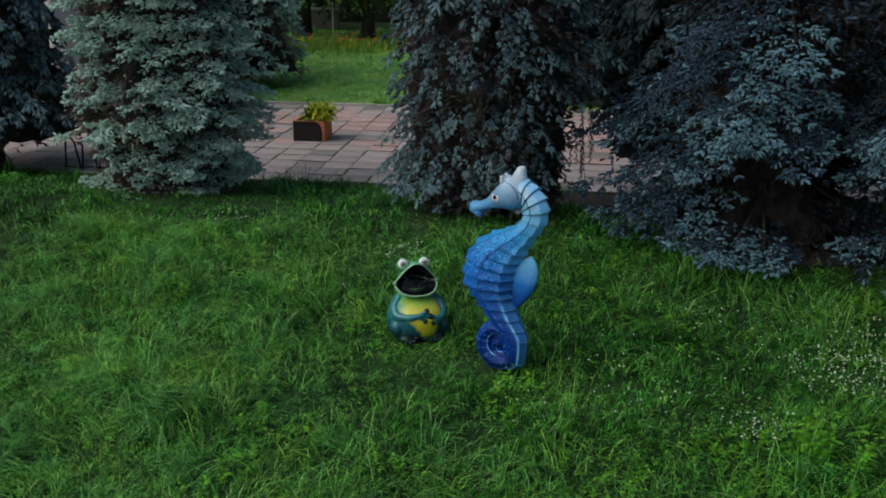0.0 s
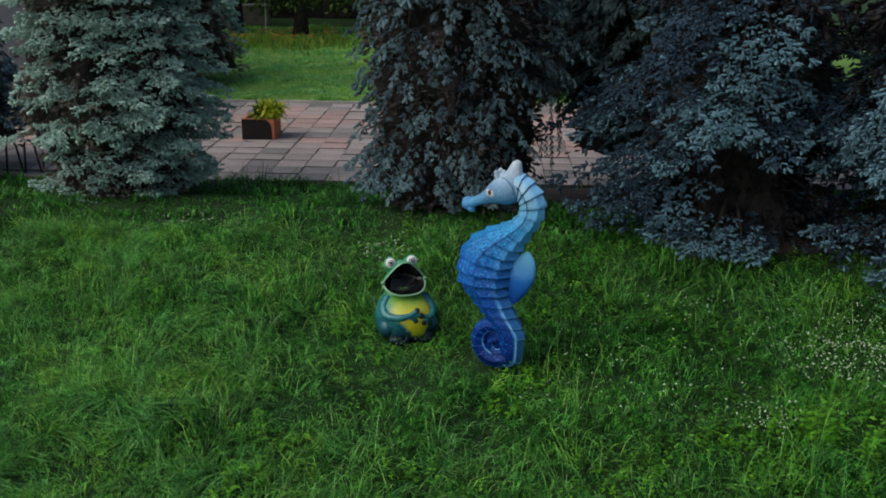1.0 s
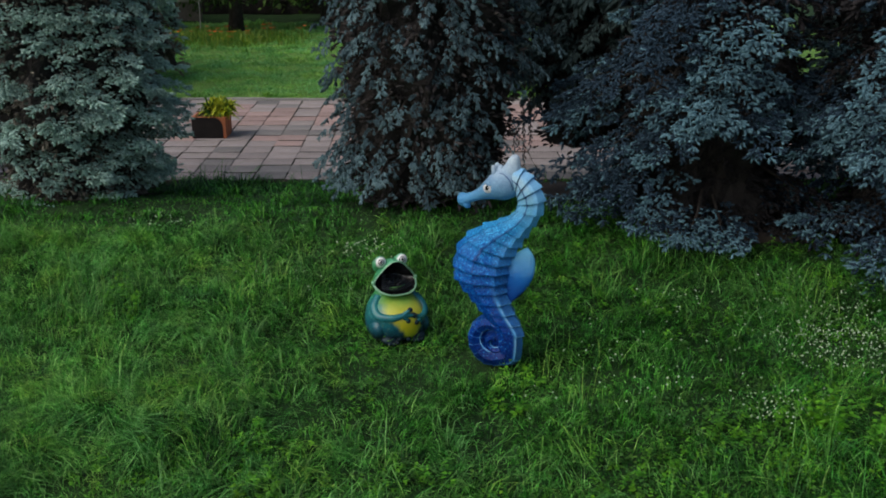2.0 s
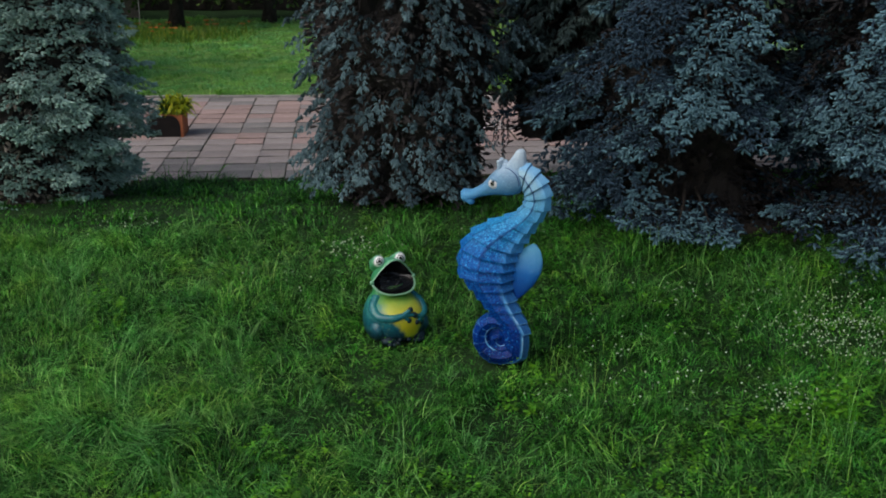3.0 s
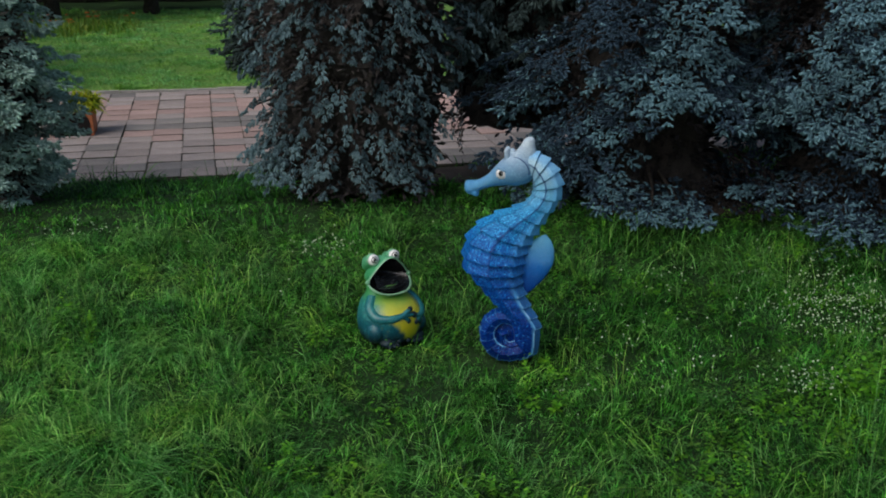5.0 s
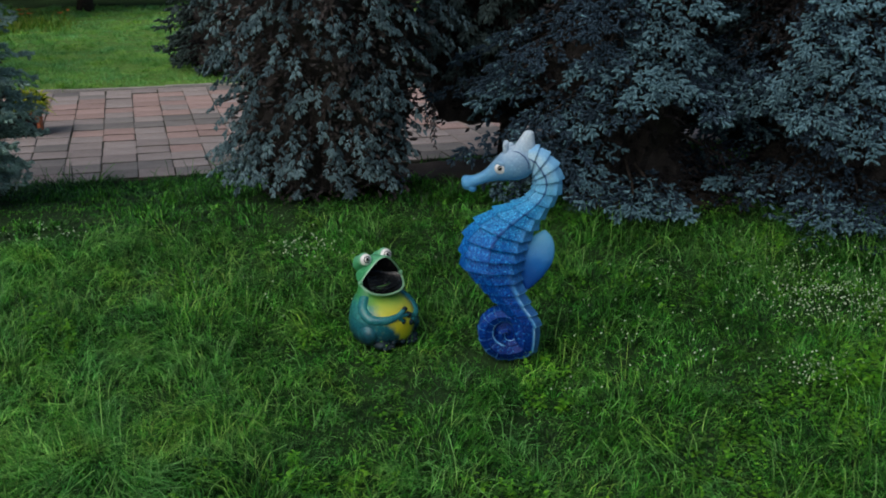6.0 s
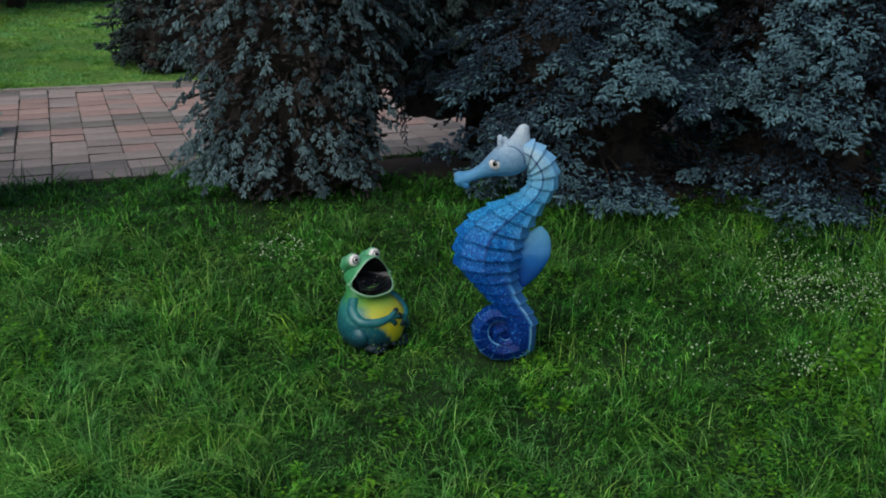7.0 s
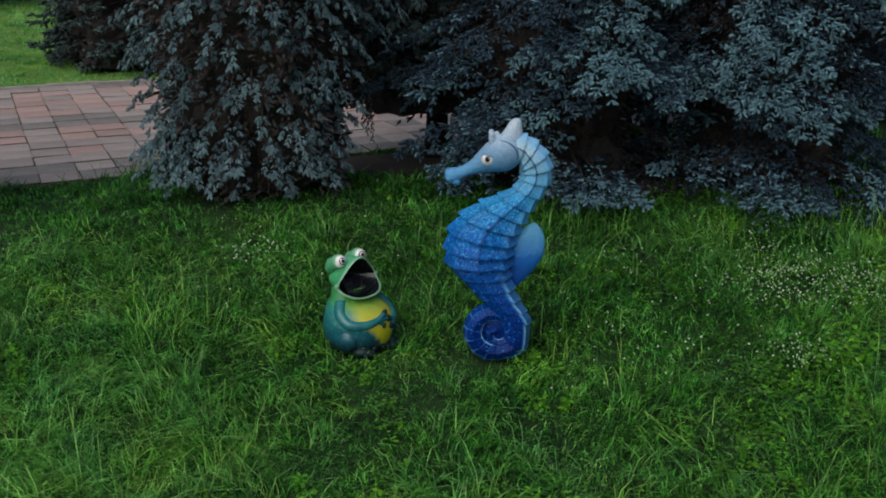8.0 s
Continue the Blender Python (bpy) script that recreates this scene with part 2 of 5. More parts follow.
    n3 = noise_node(nt, 34.0, 3.0)
    gloss = nt.nodes.new("ShaderNodeBump")
    gloss.inputs["Strength"].default_value = 0.9
    gloss.inputs["Distance"].default_value = 0.022
    nt.links.new(n3.outputs["Fac"], gloss.inputs["Height"])
    nt.links.new(gloss.outputs["Normal"], b.inputs["Coat Normal"])
    return m


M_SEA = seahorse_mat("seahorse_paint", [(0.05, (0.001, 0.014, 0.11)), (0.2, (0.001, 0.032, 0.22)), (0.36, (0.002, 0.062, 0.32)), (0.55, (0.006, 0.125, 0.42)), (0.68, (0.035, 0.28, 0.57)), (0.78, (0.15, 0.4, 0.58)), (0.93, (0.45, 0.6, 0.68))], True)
M_SEA_HEAD = seahorse_mat("seahorse_head_paint", [(0.7, (0.05, 0.27, 0.58)), (0.78, (0.10, 0.31, 0.54)), (0.85, (0.19, 0.34, 0.5)), (0.94, (0.5, 0.61, 0.7))], True)
M_SEA_FIN = seahorse_mat("seahorse_fin_paint", [(0.36, (0.006, 0.045, 0.28)), (0.46, (0.015, 0.14, 0.48)), (0.57, (0.1, 0.34, 0.54))], False)


def frog_mat():
    """Glossy hand-painted frog: green head, teal flanks, yellow belly; darker towards the bottom."""
    m, nt, b = base_mat("frog_paint", 0.35, 0.0, 0.25)
    tc = nt.nodes.new("ShaderNodeTexCoord")
    sep = nt.nodes.new("ShaderNodeSeparateXYZ")
    nt.links.new(tc.outputs["Object"], sep.inputs[0])
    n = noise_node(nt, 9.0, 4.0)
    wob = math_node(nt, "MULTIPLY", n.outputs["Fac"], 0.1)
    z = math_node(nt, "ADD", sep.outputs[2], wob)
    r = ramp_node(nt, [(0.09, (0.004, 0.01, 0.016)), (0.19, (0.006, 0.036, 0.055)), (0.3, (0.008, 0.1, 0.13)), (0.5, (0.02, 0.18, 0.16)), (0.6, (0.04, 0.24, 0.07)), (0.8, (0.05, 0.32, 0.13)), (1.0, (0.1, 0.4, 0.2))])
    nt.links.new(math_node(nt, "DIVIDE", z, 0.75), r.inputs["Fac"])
    at = nt.nodes.new("ShaderNodeAttribute")
    at.attribute_name = "belly"
    yr = ramp_node(nt, [(0.1, (0.25, 0.36, 0.02)), (0.45, (0.55, 0.5, 0.02)), (0.7, (0.5, 0.5, 0.05)), (0.9, (0.14, 0.36, 0.06))])
    nt.links.new(math_node(nt, "DIVIDE", z, 0.5), yr.inputs["Fac"])
    edge = ramp_node(nt, [(0.12, (0, 0, 0)), (0.8, (1, 1, 1))])
    nt.links.new(math_node(nt, "ADD", at.outputs["Fac"], math_node(nt, "MULTIPLY", math_node(nt, "SUBTRACT", n.outputs["Fac"], 0.55), 1.1)), edge.inputs["Fac"])
    vf = nt.nodes.new("ShaderNodeTexVoronoi")
    vf.inputs["Scale"].default_value = 70.0
    nt.links.new(tc.outputs["Object"], vf.inputs["Vector"])
    fr = ramp_node(nt, [(0.0, (0.5, 0.6, 0.7)), (0.6, (1.0, 1.0, 1.0)), (1.0, (2.2, 1.9, 1.7))])
    nt.links.new(vf.outputs["Color"], fr.inputs["Fac"])
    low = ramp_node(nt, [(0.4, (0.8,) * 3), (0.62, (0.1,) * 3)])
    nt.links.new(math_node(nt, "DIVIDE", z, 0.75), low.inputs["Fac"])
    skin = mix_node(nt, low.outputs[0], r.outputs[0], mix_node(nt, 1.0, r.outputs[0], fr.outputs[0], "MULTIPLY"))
    col = mix_node(nt, edge.outputs[0], skin, yr.outputs[0])
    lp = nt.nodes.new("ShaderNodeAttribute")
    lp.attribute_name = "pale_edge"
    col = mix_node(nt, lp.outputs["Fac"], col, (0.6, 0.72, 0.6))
    nt.links.new(col, b.inputs["Base Color"])
    b.inputs["Coat Weight"].default_value = 0.4
    b.inputs["Coat Roughness"].default_value = 0.06
    n2 = noise_node(nt, 55.0, 4.0)
    add_bump(nt, b, n2.outputs["Fac"], 0.5, 0.008)
    nt.links.new(b.inputs["Normal"].links[0].from_socket, b.inputs["Coat Normal"])
    return m


M_FROG = frog_mat()
M_FROG_LIMB = rough_mat("teal_limb_paint", (0.012, 0.13, 0.16), (0.03, 0.2, 0.2), 9, 60, 0.25, 0.2, 0.003, 0, 0.5)
M_THROAT = rough_mat("gloss_black_lining", (0.003, 0.003, 0.003), (0.007, 0.007, 0.008), 12, 60, 0.15, 0.4, 0.006, 0, 0.6)
M_GLAZE = rough_mat("glossy_black_enamel", (0.008, 0.009, 0.009), (0.03, 0.034, 0.034), 14, 70, 0.05, 0.5, 0.006, 0, 0.8)
M_FROG_TOE = rough_mat("navy_toe_paint", (0.006, 0.015, 0.02), (0.012, 0.035, 0.045), 20, 60, 0.55, 0.2, 0.003, 0, 0.3)


# ---- mesh helpers ----
def mesh_np(name, verts, faces, mats, index=None, smooth=False, attrs=None):
    """A mesh from arrays: faces is a list of (n, k) integer arrays."""
    me = bpy.data.meshes.new(name)
    verts = np.asarray(verts, np.float32)
    faces = [np.asarray(f, np.int32) for f in faces if len(f)]
    counts = np.concatenate([np.full(len(f), f.shape[1], np.int32) for f in faces])
    loops = np.concatenate([f.ravel() for f in faces])
    me.vertices.add(len(verts))
    me.vertices.foreach_set("co", verts.ravel())
    me.loops.add(len(loops))
    me.loops.foreach_set("vertex_index", loops)
    me.polygons.add(len(counts))
    me.polygons.foreach_set("loop_start", np.concatenate([[0], np.cumsum(counts)[:-1]]).astype(np.int32))
    for m in mats:
        me.materials.append(m)
    if index is not None:
        me.polygons.foreach_set("material_index", np.asarray(index, np.int32))
    me.polygons.foreach_set("use_smooth", np.full(len(counts), smooth))
    for key, vals in (attrs or {}).items():
        a = me.attributes.new(key, "FLOAT", "POINT")
        a.data.foreach_set("value", np.asarray(vals, np.float32))
    me.update()
    me.validate()
    return me


def part_np(name, parent, me, label="", kind=""):
    ob = new(name, me)
    ob.parent = parent
    return tagged(ob, label, "", "", kind)


def part(name, bm, material, parent, label="", smooth=False):
    """Link a bmesh as one mesh object under a thing or a part."""
    me = bpy.data.meshes.new(name)
    bm.to_mesh(me)
    bm.free()
    me.materials.append(material)
    me.polygons.foreach_set("use_smooth", np.full(len(me.polygons), smooth))
    ob = new(name, me)
    ob.parent = parent
    return tagged(ob, label)


def thing(name, at, label, category, group="", kind="", turn=0.0):
    e = new(name)
    e.matrix_world = pose(*at, 0, 0, turn)
    return tagged(e, label, category, group, kind)


def bm_box(bm, lo, hi, bevel=0.0):
    geo = bmesh.ops.create_cube(bm, size=1.0)
    for v in geo["verts"]:
        v.co = Vector([lo[i] + (v.co[i] + 0.5) * (hi[i] - lo[i]) for i in range(3)])
    if bevel:
        es = list({e for v in geo["verts"] for e in v.link_edges})
        bmesh.ops.bevel(bm, geom=es, offset=bevel, segments=2, affect="EDGES", profile=0.6)


def sweep_np(points, radii, sides=8):
    """A closed tube along points."""
    pts = np.asarray(points, float)
    t = np.gradient(pts, axis=0)
    t /= np.linalg.norm(t, axis=1)[:, None] + 1e-9
    ref = np.array([0.31, 0.17, 0.93]) if abs(t[0] @ np.array([0.31, 0.17, 0.93])) < 0.9 else np.array([1.0, 0, 0])
    a = np.cross(t, ref)
    a /= np.linalg.norm(a, axis=1)[:, None]
    b = np.cross(t, a)
    ang = np.arange(sides) * 2 * np.pi / sides
    r = np.asarray(radii, float)[:, None, None]
    v = pts[:, None] + r * (np.cos(ang)[None, :, None] * a[:, None] + np.sin(ang)[None, :, None] * b[:, None])
    n = len(pts)
    i, j = np.meshgrid(np.arange(n - 1), np.arange(sides), indexing="ij")
    k = (j + 1) % sides
    q = np.stack([i * sides + j, i * sides + k, (i + 1) * sides + k, (i + 1) * sides + j], -1).reshape(-1, 4)
    v = np.concatenate([v.reshape(-1, 3), pts[:1], pts[-1:]])
    m = n * sides
    js = np.arange(sides)
    ks = (js + 1) % sides
    c0 = np.stack([np.full(sides, m), ks, js], -1)
    c1 = np.stack([np.full(sides, m + 1), (n - 1) * sides + js, (n - 1) * sides + ks], -1)
    return v, q, np.concatenate([c0, c1])


def ball_np(centre, radii, nu=12, nv=8, turn=None):
    th = np.linspace(0, np.pi, nv + 1)[1:-1]
    ph = np.arange(nu) * 2 * np.pi / nu
    T, P = np.meshgrid(th, ph, indexing="ij")
    v = np.stack([np.sin(T) * np.cos(P), np.sin(T) * np.sin(P), np.cos(T)], -1).reshape(-1, 3)
    v = np.concatenate([v, [[0, 0, 1], [0, 0, -1]]]) * np.asarray(radii, float)
    if turn is not None:
        v = v @ np.array(turn.to_3x3()).T
    v = v + np.asarray(centre, float)
    n = nv - 1
    i, j = np.meshgrid(np.arange(n - 1), np.arange(nu), indexing="ij")
    k = (j + 1) % nu
    q = np.stack([i * nu + j, (i + 1) * nu + j, (i + 1) * nu + k, i * nu + k], -1).reshape(-1, 4)
    m = n * nu
    js = np.arange(nu)
    ks = (js + 1) % nu
    t = np.concatenate([np.stack([np.full(nu, m), js, ks], -1), np.stack([np.full(nu, m + 1), (n - 1) * nu + ks, (n - 1) * nu + js], -1)])
    return v, q, t


class Pile:
    """Gathers pieces of one mesh, with a material slot and attributes for each."""

    def __init__(self, *attrs):
        self.v, self.q, self.t, self.qi, self.ti, self.n = [], [], [], [], [], 0
        self.attrs = {a: [] for a in attrs}

    def add(self, piece, slot=0, **attrs):
        v, q, t = piece
        self.v.append(np.asarray(v, float))
        if len(q):
            self.q.append(np.asarray(q) + self.n)
            self.qi.append(np.full(len(q), slot))
        if len(t):
            self.t.append(np.asarray(t) + self.n)
            self.ti.append(np.full(len(t), slot))
        for a, lst in self.attrs.items():
            val = attrs.get(a, 0.0)
            lst.append(np.broadcast_to(np.asarray(val, float), (len(v),)))
        self.n += len(v)

    def mesh(self, name, mats, smooth=True):
        faces, idx = [], []
        if self.q:
            faces.append(np.concatenate(self.q))
            idx.append(np.concatenate(self.qi))
        if self.t:
            faces.append(np.concatenate(self.t))
            idx.append(np.concatenate(self.ti))
        return mesh_np(name, np.concatenate(self.v), faces, mats, np.concatenate(idx), smooth, {a: np.concatenate(l) for a, l in self.attrs.items()})


# ---- the lie of the land ----
LAWN_Y = [-60, -4.0, -1.5, 0.0, 1.0, 2.2, 3.5, 4.5, 5.5, 6.5, 7.15, 7.3, 14.85, 15.0, 20, 40, 400]
LAWN_Z = [-0.3, -0.13, -0.05, 0.0, 0.08, 0.24, 0.32, 0.27, 0.11, -0.06, -0.12, -0.17, -0.17, -0.07, 0.0, 0.05, 0.05]


def land(x, y):
    x, y = np.asarray(x, float), np.asarray(y, float)
    h = np.interp(y, LAWN_Y, LAWN_Z)
    soft = np.where((y < 7.0) | (y > 15.3), 1.0, 0.0)
    return h + soft * (0.022 * np.sin(1.7 * x + 0.6 * y) + 0.018 * np.sin(2.9 * y - 1.1 * x + 1.0))


rng = np.random.default_rng(7)

# ---- ground ----
def build_ground():
    xs = np.unique(np.concatenate([[-400, -200, -100, -50, -30, -20], np.arange(-14, 14.01, 0.4), [20, 30, 50, 100, 200, 400]]))
    ys = np.unique(np.concatenate([[-400, -200, -100, -50, -25, -12], np.arange(-8, 16, 0.25), LAWN_Y[2:-1], np.arange(16, 42, 1.0), [60, 100, 200, 400]]))
    X, Y = np.meshgrid(xs, ys)
    v = np.stack([X, Y, land(X, Y)], -1).reshape(-1, 3)
    nx = len(xs)
    i, j = np.meshgrid(np.arange(len(ys) - 1), np.arange(nx - 1), indexing="ij")
    q = np.stack([i * nx + j, i * nx + j + 1, (i + 1) * nx + j + 1, (i + 1) * nx + j], -1).reshape(-1, 4)
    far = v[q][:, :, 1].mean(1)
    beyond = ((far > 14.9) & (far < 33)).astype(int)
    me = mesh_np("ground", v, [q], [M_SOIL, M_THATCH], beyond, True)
    return tagged(new("ground", me), "dark soil of the lawn under long green grass", "ground", "", "structure")


build_ground()


def soil_patch(name, cx, cy, rx, ry, seed):
    """Bare needle litter and soil under a conifer."""
    r = np.random.default_rng(seed)
    ph = r.uniform(0, 6.28, 4)
    ang = np.linspace(0, 2 * np.pi, 49)[:-1]
    wob = 1 + 0.1 * np.sin(3 * ang + ph[0]) + 0.08 * np.sin(5 * ang + ph[1]) + 0.05 * np.sin(9 * ang + ph[2])
    vs, n = [], 9
    for k in range(n):
        s = k / (n - 1)
        x, y = cx + rx * s * wob * np.cos(ang), cy + ry * s * wob * np.sin(ang)
        vs.append(np.stack([x, y, land(x, y) + 0.03 * (1 - s) + 0.012], -1))
    v = np.concatenate(vs)
    i, j = np.meshgrid(np.arange(n - 1), np.arange(48), indexing="ij")
    k = (j + 1) % 48
    q = np.stack([i * 48 + j, (i + 1) * 48 + j, (i + 1) * 48 + k, i * 48 + k], -1).reshape(-1, 4)
    tagged(new(name, mesh_np(name, v, [q], [M_BARE], None, True)), "bare dark soil with needle litter under a spruce", "soil", "", "structure")


soil_patch("bare_soil", -0.45, 4.85, 0.7, 0.7, 1)
soil_patch("bare_soil", 3.1, 3.75, 1.2, 1.1, 2)
soil_patch("bare_soil", -5.1, 5.4, 0.85, 0.85, 3)
soil_patch("bare_soil", 1.35, 5.95, 1.25, 1.2, 4)

# ---- the statues ----
SEA_AT = (0.03, 0.02)
SEA_FWD = np.array([-0.88, 0.475])


def polygon_radius(ang, n, soft):
    """Radius of a rounded regular polygon with corners at multiples of a whole turn over n."""
    w = 2 * np.pi / n
    a = (ang % w) - w / 2
    return (1 - soft) * np.cos(w / 2) / np.cos(a) + soft


def sweep_rings(rows, flare, sides=40, corners=8, rings=None):
    """The ringed body: rows of centre u, z, back angle, half depth, half width. Each ring swells to a flared lip, then drops into a groove."""
    rows = np.asarray(rows, float)
    n = len(rows)
    fs = [0.0, 0.06, 0.3, 0.6, 0.88, 0.97]
    sc = [1 - flare, 1 - 0.75 * flare, 1 - 0.35 * flare, 1.0, 1 + 0.6 * flare, 1 + 0.6 * flare]
    ln = [1.0, 0.35, 0, 0, 0, 0.55]
    s_all, k_all, l_all = [], [], []
    for i in range(rings):
        for f, k, l in zip(fs, sc, ln):
            s_all.append((i + f) / rings)
            k_all.append(k)
            l_all.append(l)
    s_all.append(1.0), k_all.append(1.0), l_all.append(0.0)
    s_all, k_all, l_all = map(np.array, (s_all, k_all, l_all))
    s_rows = np.linspace(0, 1, n)
    # smooth the control rows with a cubic through them
    def smooth(col):
        m = np.gradient(col)
        x = s_all * (n - 1)
        i = np.minimum(x.astype(int), n - 2)
        f = x - i
        return (2 * f**3 - 3 * f**2 + 1) * col[i] + (f**3 - 2 * f**2 + f) * m[i] + (-2 * f**3 + 3 * f**2) * col[i + 1] + (f**3 - f**2) * m[i + 1]
    u, z, an, hd, hw = (smooth(rows[:, c]) for c in range(5))
    an = np.radians(an)
    phi = np.arange(sides) * 2 * np.pi / sides
    pr = polygon_radius(phi, corners, 0.06)
    # the rings stand out on the back and are all but flush on the breast
    lean = 0.76 + 0.24 * (0.5 + 0.5 * np.cos(phi)) ** 0.7
    # the tail's rings lie flatter than the body's
    ease = np.interp(s_all * (n - 1), [12, 17, 22], [1.0, 0.7, 0.4])
    vs, line, pale = [], [], []
    step = sides // corners
    for a in range(len(s_all)):
        r = (1 + (k_all[a] - 1) * ease[a] * lean) * pr
        d, l = r * np.cos(phi) * hd[a], r * np.sin(phi) * hw[a]
        vs.append(np.stack([u[a] + d * np.cos(an[a]), l, z[a] + d * np.sin(an[a])], -1))
        row = np.full(sides, l_all[a])
        row[[2 * step, sides - 2 * step]] = 1.15
        row[[3 * step, sides - 3 * step]] = np.maximum(row[[3 * step, sides - 3 * step]], 0.85)
        line.append(row)
        p = np.zeros(sides)
        p[:step + 1], p[-step:] = 0.2, 0.2
        p[[step, sides - step]] = 1.02
        if l_all[a] == 0.55:
            p[:step + 1], p[-step:] = 0.97, 0.97
            p[[step, sides - step]] = 1.02
        pale.append(p)
    vs, line, pale = np.concatenate(vs), np.concatenate(line), np.concatenate(pale)
    m = len(s_all)
    i, j = np.meshgrid(np.arange(m - 1), np.arange(sides), indexing="ij")
    k = (j + 1) % sides
    q = np.stack([i * sides + j, i * sides + k, (i + 1) * sides + k, (i + 1) * sides + j], -1).reshape(-1, 4)
    v = np.concatenate([vs, [[u[0], 0, z[0]], [u[-1], 0, z[-1]]]])
    js = np.arange(sides)
    ks = (js + 1) % sides
    t = np.concatenate([np.stack([np.full(sides, m * sides), ks, js], -1), np.stack([np.full(sides, m * sides + 1), (m - 1) * sides + js, (m - 1) * sides + ks], -1)])
    ext = lambda c: np.concatenate([c, [0, 0]])
    return (v, q, t), ext(line), ext(pale), s_all


def loft(rows, sides=20):
    """A rounded form through sections of centre u, z, axis angle, half depth, half width."""
    rows = np.asarray(rows, float)
    n = len(rows)
    x = np.linspace(0, n - 1, (n - 1) * 3 + 1)
    cols = [np.interp(x, np.arange(n), rows[:, c]) for c in range(5)]
    for c in range(5):
        k = cols[c].copy()
        k[1:-1] = (cols[c][:-2] + 2 * cols[c][1:-1] + cols[c][2:]) / 4
        cols[c] = k
    u, z, an, hd, hw = cols
    an = np.radians(an)
    phi = np.arange(sides) * 2 * np.pi / sides
    vs = [np.stack([u[a] + hd[a] * np.cos(phi) * np.cos(an[a]), hw[a] * np.sin(phi), z[a] + hd[a] * np.cos(phi) * np.sin(an[a])], -1) for a in range(len(x))]
    m = len(x)
    i, j = np.meshgrid(np.arange(m - 1), np.arange(sides), indexing="ij")
    k = (j + 1) % sides
    q = np.stack([i * sides + j, i * sides + k, (i + 1) * sides + k, (i + 1) * sides + j], -1).reshape(-1, 4)
    v = np.concatenate(vs + [np.array([[u[0], 0, z[0]], [u[-1], 0, z[-1]]])])
    js = np.arange(sides)
    ks = (js + 1) % sides
    t = np.concatenate([np.stack([np.full(sides, m * sides), ks, js], -1), np.stack([np.full(sides, m * sides + 1), (m - 1) * sides + js, (m - 1) * sides + ks], -1)])
    return v, q, t


